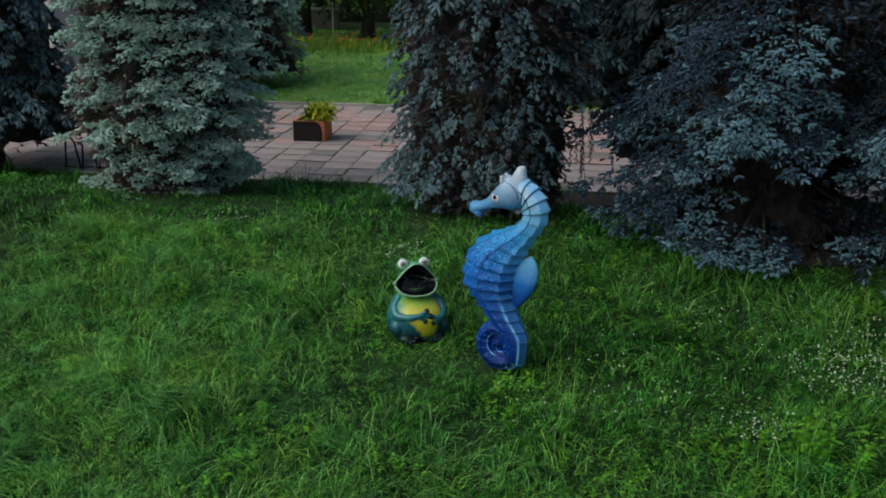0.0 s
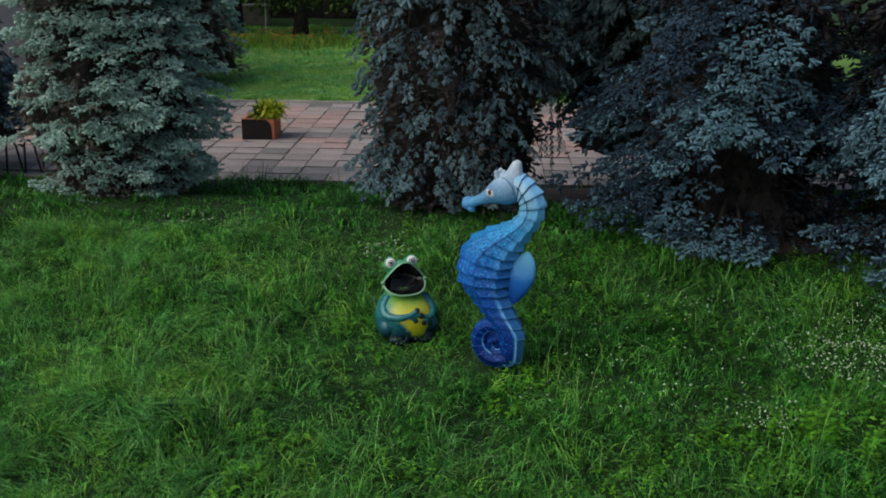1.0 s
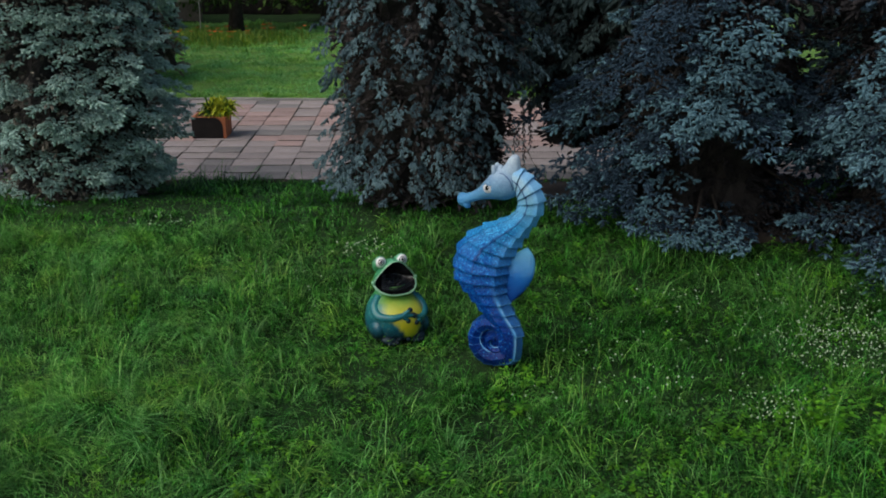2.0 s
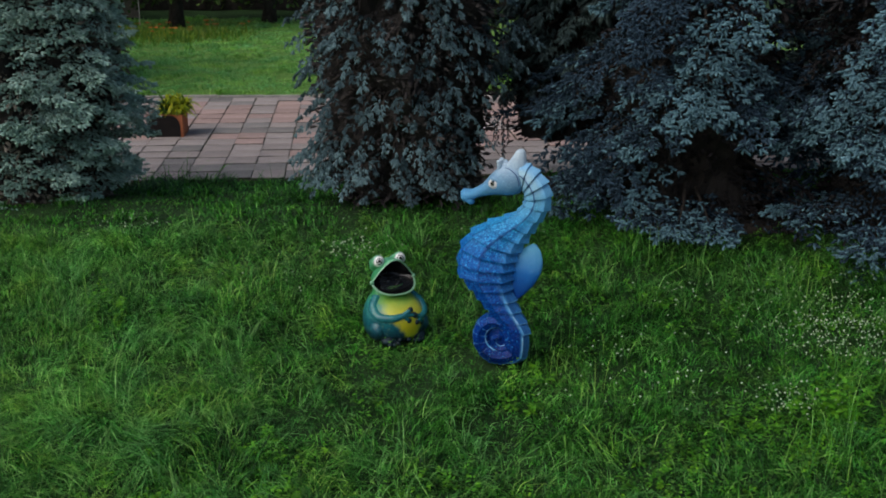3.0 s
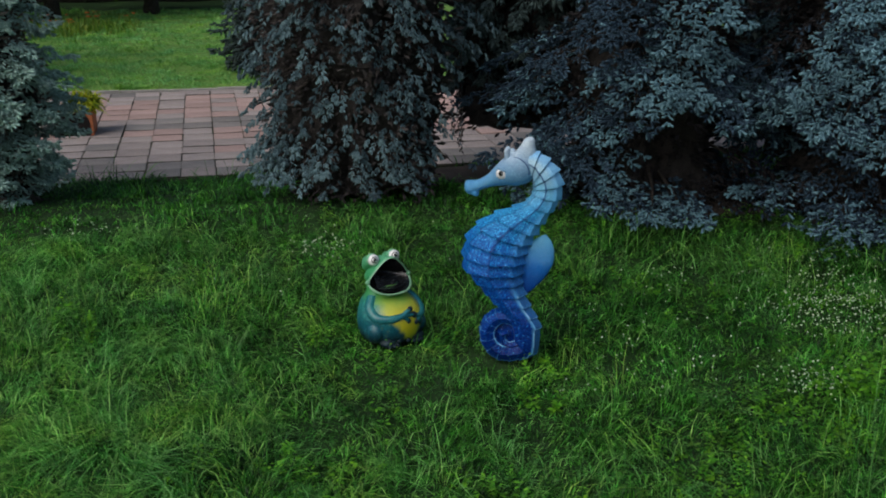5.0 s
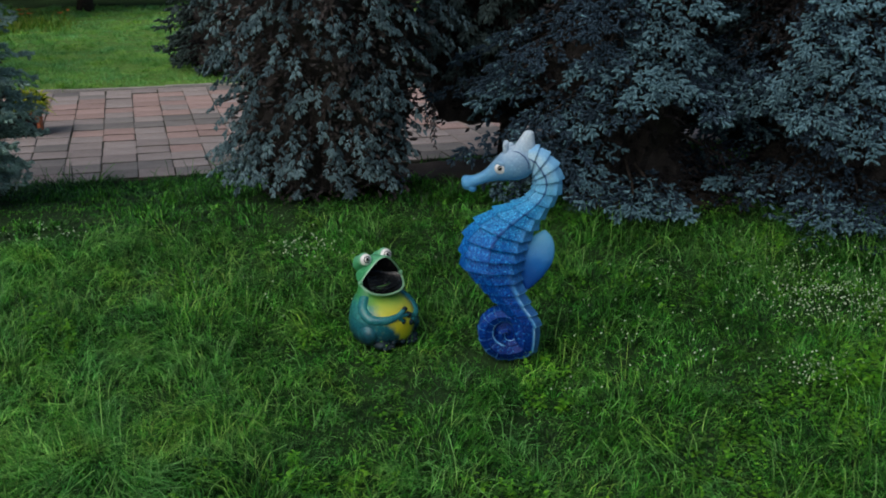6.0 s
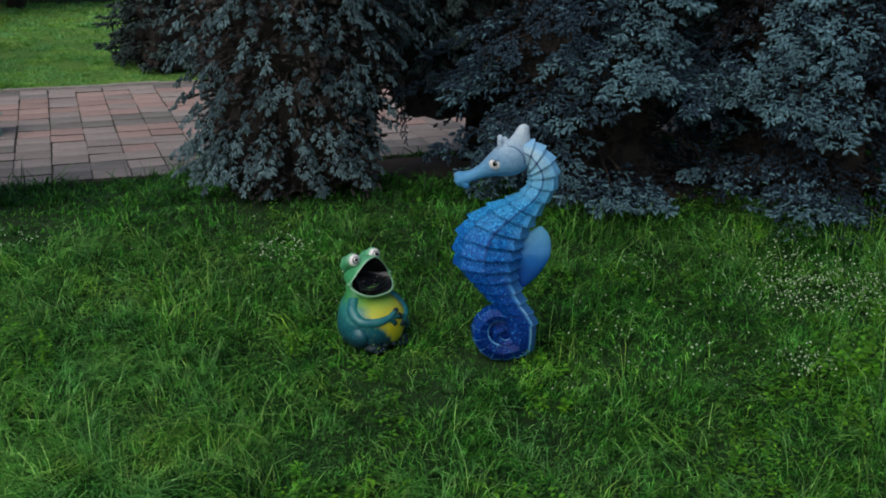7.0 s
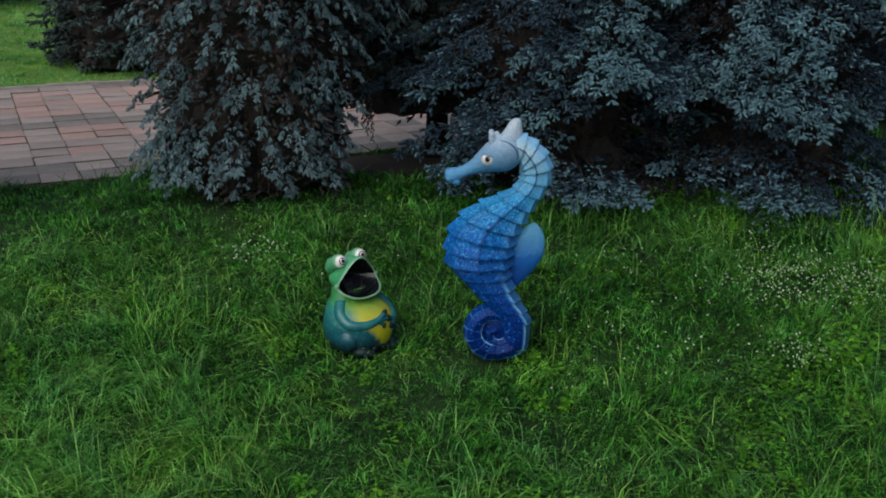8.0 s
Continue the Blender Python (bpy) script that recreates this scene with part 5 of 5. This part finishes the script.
def build_hedge(at, length, depth, height, seed):
    r = np.random.default_rng(seed)
    n = int(length * height * 60)
    pos = np.stack([r.uniform(-length / 2, length / 2, n), r.uniform(-depth / 2, depth / 2, n), r.uniform(0.02, 1, n) ** 0.8 * height], -1)
    v, q, t = leaf_blades(pos, r.normal(size=(n, 3)), r.uniform(0.2, 0.4, n), r.uniform(0.14, 0.25, n), np.zeros(n), seed)
    e = thing("hedge", at, "tall dark hedge closing off the meadow", "hedge")
    part_np("foliage", e, mesh_np("foliage", v, [q, t], [M_TREE_LEAF]), "", "stuff")
    bm = bmesh.new()
    bm_box(bm, (-length / 2, -0.25 * depth, 0), (length / 2, 0.5 * depth, height * 0.96), 0.1)
    part("twig_core", bm, M_TWIG, e, "dark twiggy inside")


build_hedge((-7.5, 37.5, 0.0), 30, 1.6, 5.0, 71)


def build_low_wall():
    e = thing("low_wall", (-14.2, 33.6, 0.05), "low grey rendered garden wall behind the meadow", "wall")
    bm = bmesh.new()
    bm_box(bm, (-5, -0.12, 0), (5, 0.12, 0.75), 0.01)
    part("wall_body", bm, M_BARE_WALL, e)
    bm = bmesh.new()
    bm_box(bm, (-5.05, -0.17, 0.752), (5.05, 0.17, 0.83), 0.012)
    part("coping", bm, M_KERB, e, "pale concrete coping")


build_low_wall()


def build_pole():
    e = thing("garden_stake", (-8.25, 28.6, 0.03), "thin pale upright stake among orange lilies", "stake")
    v, q, t = sweep_np([(0, 0, -0.1), (0.01, 0, 0.7), (0, 0, 1.4)], [0.02, 0.018, 0.015], 8)
    part_np("rod", e, mesh_np("rod", v, [q, t], [M_POLE], None, True))


build_pole()


def build_house():
    e = thing("house", (-13.2, 15.5, 0.0), "pale rendered building seen past the spruces", "building")
    bm = bmesh.new()
    bm_box(bm, (-3.5, -4, -0.1), (3.0, 4, 4.6), 0.02)
    part("wall", bm, M_WALL, e)
    bm = bmesh.new()
    bm_box(bm, (-3.8, -4.3, 4.602), (3.3, 4.3, 4.85), 0.03)
    part("roof", bm, M_KERB, e)
    v, q, t = sweep_np([(3.5, -4.6, -0.1), (3.5, -4.6, 2.0), (3.5, -4.6, 4.6)], [0.09, 0.085, 0.08], 12)
    part_np("column", e, mesh_np("column", v, [q, t], [M_POLE], None, True), "white round column")


build_house()


def build_flowers():
    r = np.random.default_rng(81)
    n = 520
    pos = np.stack([r.normal(-7.6, 1.5, n), r.normal(26.2, 1.0, n), np.zeros(n)], -1)
    pos[:, 2] = land(pos[:, 0], pos[:, 1])
    stems_n = 9
    p = np.repeat(pos, stems_n, 0) + r.normal(0, 0.08, (n * stems_n, 3)) * [1, 1, 0]
    m = len(p)
    v, q, t = leaf_blades(p, r.normal(0, 0.35, (m, 3)) + [0, 0, 1], r.uniform(0.2, 0.48, m), r.uniform(0.02, 0.035, m), r.uniform(0.02, 0.15, m), 82)
    e = thing("lily_bed", (0, 0, 0), "bed of orange lilies with yellow-green leaves at the meadow's end", "flower bed", "", "stuff")
    part_np("foliage", e, mesh_np("foliage", v, [q, t], [M_LILY_LEAF]), "", "stuff")
    k = r.choice(n, 36, False)
    k = k[np.argsort(pos[k, 0])]
    fp = np.repeat(pos[k] + np.stack([np.zeros(36), np.zeros(36), r.uniform(0.3, 0.5, 36)], -1), 6, 0)
    a = r.uniform(0, 6.28, len(fp))
    v, q, t = leaf_blades(fp, np.stack([np.cos(a), np.sin(a), 0.5 + 0 * a], -1), np.full(len(fp), 0.12), np.full(len(fp), 0.065), np.full(len(fp), 0.03), 83)
    part_np("blossom_mass", e, mesh_np("blossom_mass", v, [q, t], [M_LILY]), "orange lily blossoms", "stuff")


build_flowers()


# ---- grass ----
def keep_off(x, y, margin=0.0):
    """Where no grass grows: under the spruces and on the paving."""
    m = (y > 7.25 - 0.12 * np.sin(2.3 * x) - 0.08 * np.sin(5.1 * x + 1)) & (y < 14.9)
    for cx, cy, rx, ry in ((-0.45, 4.85, 0.68, 0.68), (3.1, 3.75, 1.25, 1.15), (-5.1, 5.4, 0.9, 0.9), (1.35, 6.0, 1.15, 1.15)):
        m |= ((x - cx) / rx) ** 2 + ((y - cy) / ry) ** 2 < 1
    return m


def patchy(x, y, cell, seed):
    """Smooth random patches between 0 and 1, about one cell across."""
    g = np.random.default_rng(seed).random((160, 160))
    u, v = np.asarray(x) / cell + 61.3, np.asarray(y) / cell + 47.7
    i, j = np.floor(u).astype(int), np.floor(v).astype(int)
    f, h = u - i, v - j
    f, h = f * f * (3 - 2 * f), h * h * (3 - 2 * h)
    at = lambda a, b: g[a % 160, b % 160]
    return (at(i, j) * (1 - f) + at(i + 1, j) * f) * (1 - h) + (at(i, j + 1) * (1 - f) + at(i + 1, j + 1) * f) * h


def grass_field(name, label, x0, x1, y0, y1, per_m2, length, width, seed, mat, tuft=12, lying=0.0, segs=2, share=None):
    """Tufts of blades that fan out and flop with their neighbours."""
    r = np.random.default_rng(seed)
    nt = int((x1 - x0) * (y1 - y0) * per_m2 / tuft)
    tx, ty = r.uniform(x0, x1, nt), r.uniform(y0, y1, nt)
    if share is not None:
        keep = r.random(nt) < share(tx, ty)
        tx, ty = tx[keep], ty[keep]
        nt = len(tx)
    swirl = 9.0 * patchy(tx, ty, 0.75, 11) + 5.0 * patchy(tx, ty, 0.27, 12)
    flop = np.clip(0.25 + 0.75 * patchy(tx, ty, 0.5, 13) + lying + r.normal(0, 0.2, nt), 0.1, 1.3)
    tall = np.clip(1.7 * patchy(tx, ty, 0.5, 14) + 0.5 * patchy(tx, ty, 1.7, 15) - 0.02 + r.normal(0, 0.15, nt), 0.4, 2.0)
    tall *= 0.5 + 1.05 * patchy(tx, ty, 0.19, 16)
    n = nt * tuft
    rep = lambda a: np.repeat(a, tuft)
    spread = rep(r.uniform(0.025, 0.075, nt))
    ox, oy = r.normal(0, 1, n) * spread, r.normal(0, 1, n) * spread
    x, y = rep(tx) + ox, rep(ty) + oy
    # between fanning out from the tuft's heart and lying along the swirl
    fan = np.arctan2(oy, ox)
    mixk = rep(np.clip(flop, 0, 1))
    a = np.arctan2(np.sin(fan) * (1 - mixk) + np.sin(rep(swirl)) * mixk, np.cos(fan) * (1 - mixk) + np.cos(rep(swirl)) * mixk) + r.normal(0, 0.8, n)
    le = np.clip(0.35 + rep(flop) + r.normal(0, 0.28, n), 0.1, 1.55)
    ln = length * rep(tall) * r.uniform(0.45, 1.3, n)
    ok = ~keep_off(x, y)
    for cx, cy, rr, least in ((0.0, 0.0, 0.1, 0.45), (-0.83, 0.66, 0.2, 0.8)):
        d = np.hypot(x - cx, y - cy)
        ok &= d > rr
        ln *= np.clip(least + (d - rr) * 1.2, least, 1.0)
    x, y, a, le, ln = (c[ok] for c in (x, y, a, le, ln))
    n = len(x)
    z = land(x, y) - 0.01
    w = width * r.uniform(0.55, 1.4, n)
    hx, hy = np.cos(a), np.sin(a)
    sa = a + np.pi / 2 + r.normal(0, 0.6, n)
    sx, sy = np.cos(sa), np.sin(sa)
    cols = []
    fs = (0.0, 0.4, 0.75) if segs == 3 else (0.0, 0.55)
    ws = (0.8, 1.0, 0.7) if segs == 3 else (0.85, 0.95)
    def at(f):
        bend = le * f
        out = ln * f * np.sin(np.minimum(bend * 1.25, 1.5))
        up = ln * f * np.cos(np.minimum(bend * 1.1, 1.5))
        return np.stack([x + hx * out, y + hy * out, z + up], -1)
    for f, k in zip(fs, ws):
        p = at(f)
        o = np.stack([sx, sy, 0 * sx], -1) * (w * k / 2)[:, None]
        cols += [p - o, p + o]
    cols.append(at(1.0))
    k = len(cols)
    v = np.stack(cols, 1).reshape(-1, 3)
    b = (np.arange(n) * k)[:, None]
    q = [b + [2 * i, 2 * i + 1, 2 * i + 3, 2 * i + 2] for i in range(len(fs) - 1)]
    t = b + [k - 3, k - 2, k - 1]
    me = mesh_np(name, v, [np.concatenate(q), t], [mat])
    tagged(new(name, me), label, "grass", "", "stuff")


grass_field("lawn_grass", "short green blades of an unmown lawn", -5.6, 5.2, -2.9, 3.2, 2400, 0.095, 0.0078, 101, M_GRASS, 14, 0.15, 2, lambda x, y: np.clip(0.6 + 0.85 * patchy(x, y, 0.16, 41), 0, 1))
grass_field("lawn_grass", "short dark undergrowth between the taller tufts", -4.6, 4.6, -2.9, 2.2, 1300, 0.05, 0.009, 111, M_GRASS, 14, 0.3)
grass_field("lawn_grass", "long pale grass strands lying in swirls", -5.6, 5.2, -2.9, 3.2, 1450, 0.2, 0.006, 107, M_STRAND, 9, 0.55, 3, lambda x, y: np.clip(0.26 - 0.05 * (y + 0.4) - 0.15 * x + 0.12 * np.clip(-1.8 - x, 0, 1) - 0.18 * np.exp(-((x + 1.3) / 1.3) ** 2 - ((y - 0.2) / 1.6) ** 2), 0.06, 1.0))
grass_field("lawn_grass", "thin upright yellow-green stalks in the grass", -5.6, 5.2, -2.9, 1.8, 160, 0.3, 0.005, 108, M_STRAND, 5, -0.35, 2, lambda x, y: np.clip(patchy(x, y, 0.8, 21) * 2 - 0.8, 0, 1))
grass_field("lawn_grass", "long unmown green grass before the spruces", -9.5, 8.0, 3.2, 7.3, 950, 0.11, 0.012, 102, M_GRASS, 10)
grass_field("lawn_grass", "long green grass at the lawn's sides", -12, -5.6, -2.9, 3.2, 220, 0.2, 0.02, 103, M_GRASS, 8)
grass_field("lawn_grass", "long green grass at the lawn's sides", 5.2, 12, -2.9, 3.2, 220, 0.2, 0.02, 104, M_GRASS, 8)
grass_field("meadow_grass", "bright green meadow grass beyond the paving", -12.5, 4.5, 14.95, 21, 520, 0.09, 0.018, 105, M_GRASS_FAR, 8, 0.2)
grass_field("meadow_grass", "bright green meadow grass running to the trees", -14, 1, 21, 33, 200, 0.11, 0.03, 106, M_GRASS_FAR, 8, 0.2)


grass_field("lawn_grass", "tall ragged grass along the paving", -9.5, 3.5, 5.9, 7.25, 420, 0.24, 0.012, 109, M_GRASS, 12, 0.1, 3, lambda x, y: np.clip(patchy(x, y, 0.55, 43) * 2.6 - 0.9, 0, 1))
grass_field("lawn_grass", "tall seeding grass before the spruce skirts", 1.1, 6.4, 0.1, 2.2, 560, 0.24, 0.007, 110, M_STRAND, 8, -0.1, 3, lambda x, y: np.clip(patchy(x, y, 0.4, 44) * 1.6 - 0.35, 0, 1) * (np.abs(y - (2.25 - 0.33 * x)) < 0.55))


def build_clover():
    """White clover heads in drifts, on thin stalks."""
    r = np.random.default_rng(91)
    spots = []
    for cx, cy, s, n in ((3.1, 0.3, 0.36, 240), (2.2, -1.0, 0.2, 100), (3.7, -0.2, 0.45, 360), (1.9, 1.1, 0.25, 30), (3.5, 0.9, 0.4, 130), (-1.1, 2.3, 0.2, 60), (-3.6, 3.1, 0.2, 40), (0.9, -0.5, 0.6, 35), (-1.6, 1.8, 0.8, 30), (1.3, 0.1, 0.5, 40)):
        spots.append(np.stack([r.normal(cx, s, n), r.normal(cy, s * 0.7, n)], -1))
    p = np.concatenate(spots)
    p = p[~keep_off(p[:, 0], p[:, 1])]
    n = len(p)
    h = r.uniform(0.1, 0.19, n)
    c = np.stack([p[:, 0], p[:, 1], land(p[:, 0], p[:, 1]) + h], -1)
    octa = np.array([(1, 0, 0), (0, 1, 0), (-1, 0, 0), (0, -1, 0), (0, 0, 1), (0, 0, -0.8)], float)
    v = (c[:, None] + octa[None] * (r.uniform(0.006, 0.0125, n))[:, None, None]).reshape(-1, 3)
    f = np.array([(0, 1, 4), (1, 2, 4), (2, 3, 4), (3, 0, 4), (1, 0, 5), (2, 1, 5), (3, 2, 5), (0, 3, 5)])
    t = (f[None] + (np.arange(n) * 6)[:, None, None]).reshape(-1, 3)
    tagged(new("clover_blossoms", mesh_np("clover_blossoms", v, [t], [M_CLOVER])), "small white clover heads scattered through the grass", "flowers", "", "stuff")


build_clover()


def build_weeds(name, label, mat, tries, share, low, high, leaf, seed, clumps=()):
    """Leafy weeds low in the grass: whorls of small leaves up a short stem."""
    r = np.random.default_rng(seed)
    x, y = r.uniform(-5.5, 5.6, tries), r.uniform(-3.7, 3.9, tries)
    ok = (r.random(tries) < share(x, y)) & ~keep_off(x, y) & (np.hypot(x, y) > 0.22) & (np.hypot(x + 0.83, y - 0.66) > 0.3)
    roots = [(a, b, r.uniform(low, high), r.integers(8, 15), leaf) for a, b in zip(x[ok], y[ok])]
    for cx, cy, h, n, ll in clumps:
        for _ in range(n):
            roots.append((cx + r.normal(0, 0.09), cy + r.normal(0, 0.09), h * r.uniform(0.6, 1.1), 22, ll))
    pos, way, ln = [], [], []
    for rx, ry, h, k, ll in roots:
        q = r.uniform(0, 6.28, k)
        f = r.uniform(0.15, 1, k)
        z0 = float(land(rx, ry))
        pos.append(np.stack([rx + 0.015 * np.cos(q), ry + 0.015 * np.sin(q), z0 + h * f], -1))
        way.append(np.stack([np.cos(q), np.sin(q), r.uniform(0.05, 0.8, k)], -1))
        ln.append(ll * r.uniform(0.6, 1.3, k) * (1.15 - 0.5 * f))
    ln = np.concatenate(ln)
    v, q, t = leaf_blades(np.concatenate(pos), np.concatenate(way), ln, ln * r.uniform(0.35, 0.6, len(ln)), ln * 0.35, seed + 1)
    tagged(new(name, mesh_np(name, v, [q, t], [mat])), label, "weeds", "", "stuff")


build_weeds("broadleaf_weeds", "low broad-leaved weeds among the lawn grass", M_WEED, 6500, lambda x, y: np.clip(0.35 + 0.04 * x + 1.0 * (patchy(x, y, 0.6, 31) - 0.5), 0, 1), 0.05, 0.12, 0.04, 95)
build_weeds("yellow_green_weeds", "bright yellow-green leafy weeds in loose clumps", M_WEED_BRIGHT, 9000, lambda x, y: np.clip(0.1 + np.where(x > 0, 0.11, 0.07) * x - 0.08 * (y + 1) + 1.3 * (patchy(x, y, 0.45, 33) - 0.55), 0, 1), 0.08, 0.2, 0.045, 97,
            ((2.45, -1.22, 0.45, 9, 0.075), (2.25, -1.1, 0.3, 6, 0.07), (-3.5, 1.2, 0.3, 7, 0.06), (0.15, -0.75, 0.15, 3, 0.06), (2.75, -1.4, 0.33, 5, 0.07), (-3.3, 0.9, 0.22, 4, 0.06), (-1.6, -2.0, 0.2, 6, 0.06)))

# ---- paving ----
SLAB, GAP, TOP = 0.5, 0.048, -0.084
GX, GY = -2.655, 10.712


def build_pavement():
    e = thing("pavement", (0, 0, 0), "path of worn pink and grey square concrete slabs", "pavement", "", "structure")
    bm = bmesh.new()
    bm_box(bm, (-40, 7.19, -0.22), (30, 14.74, TOP - 0.022))
    part("bedding", bm, M_JOINT, e, "dark sandy joints")
    r = np.random.default_rng(15)

    def slab_mesh(mat, k):
        bm = bmesh.new()
        h = (SLAB - GAP) / 2
        bm_box(bm, (-h - 0.018, -h, -0.05), (h + 0.018, h, 0.0))
        top = [ed for ed in bm.edges if all(v.co.z > -0.01 for v in ed.verts)]
        bmesh.ops.bevel(bm, geom=top, offset=0.009, segments=1, affect="EDGES")
        for f in bm.faces:
            f.material_index = 0 if f.normal.z > 0.5 else 1
        me = bpy.data.meshes.new("slab")
        bm.to_mesh(me)
        bm.free()
        me.materials.append(mat)
        me.materials.append(M_JOINT)
        return me

    kinds = {c: slab_mesh(m, i) for i, (c, m) in enumerate((("g", M_SLAB_GREY), ("p", M_SLAB_PINK), ("d", M_SLAB_DARK)))}
    pink = {-7: 0.0, -6: 0.0, -5: 0.0, -4: 0.1, -3: 0.35, -2: 0.55, -1: 0.75, 0: 0.0, 1: 0.45, 2: 0.6, 3: 0.85, 4: 0.8, 5: 0.6, 6: 0.3, 7: 0.0}
    far = {c: ([], []) for c in kinds}
    for j in range(-7, 8):
        for i in range(-30, 30):
            dark = {0: 0.85, -6: 0.5, -7: 0.6, 1: 0.3, 7: 0.5}.get(j, 0.12)
            c = "p" if r.random() < pink[j] else ("d" if r.random() < dark else "g")
            x, y = GX + (i + 0.5) * SLAB + r.normal(0, 0.006), GY + (j + 0.5) * SLAB + r.normal(0, 0.006)
            m = pose(x, y, TOP + r.normal(0, 0.004), r.normal(0, 0.5), r.normal(0, 0.5), r.normal(0, 0.7))
            if -10 <= i < 10:
                ob = new("slab", kinds[c])
                ob.parent = e
                ob.matrix_basis = m
            else:
                me = kinds[c]
                co = np.array([(m @ v.co)[:] for v in me.vertices])
                base = sum(len(a) for a in far[c][0])
                far[c][0].append(co)
                far[c][1].extend([base + k for k in p.vertices] for p in me.polygons)
    for c, (vs, fs) in far.items():
        me = bpy.data.meshes.new("outer_slabs")
        me.from_pydata(np.concatenate(vs).tolist(), [], fs)
        me.materials.append(kinds[c].materials[0])
        part_np("outer_slabs", e, me, "", "stuff")
    k = thing("kerb", (0, 0, 0), "thin pale concrete kerb between paving and meadow", "kerb", "", "structure")
    for i in range(-14, 12):
        bm = bmesh.new()
        bm_box(bm, (i * 1.0 + 0.006, 14.745, -0.2), (i * 1.0 + 0.994, 14.83, -0.045 + r.normal(0, 0.006)), 0.008)
        part("kerb_stone", bm, M_KERB, k)


build_pavement()
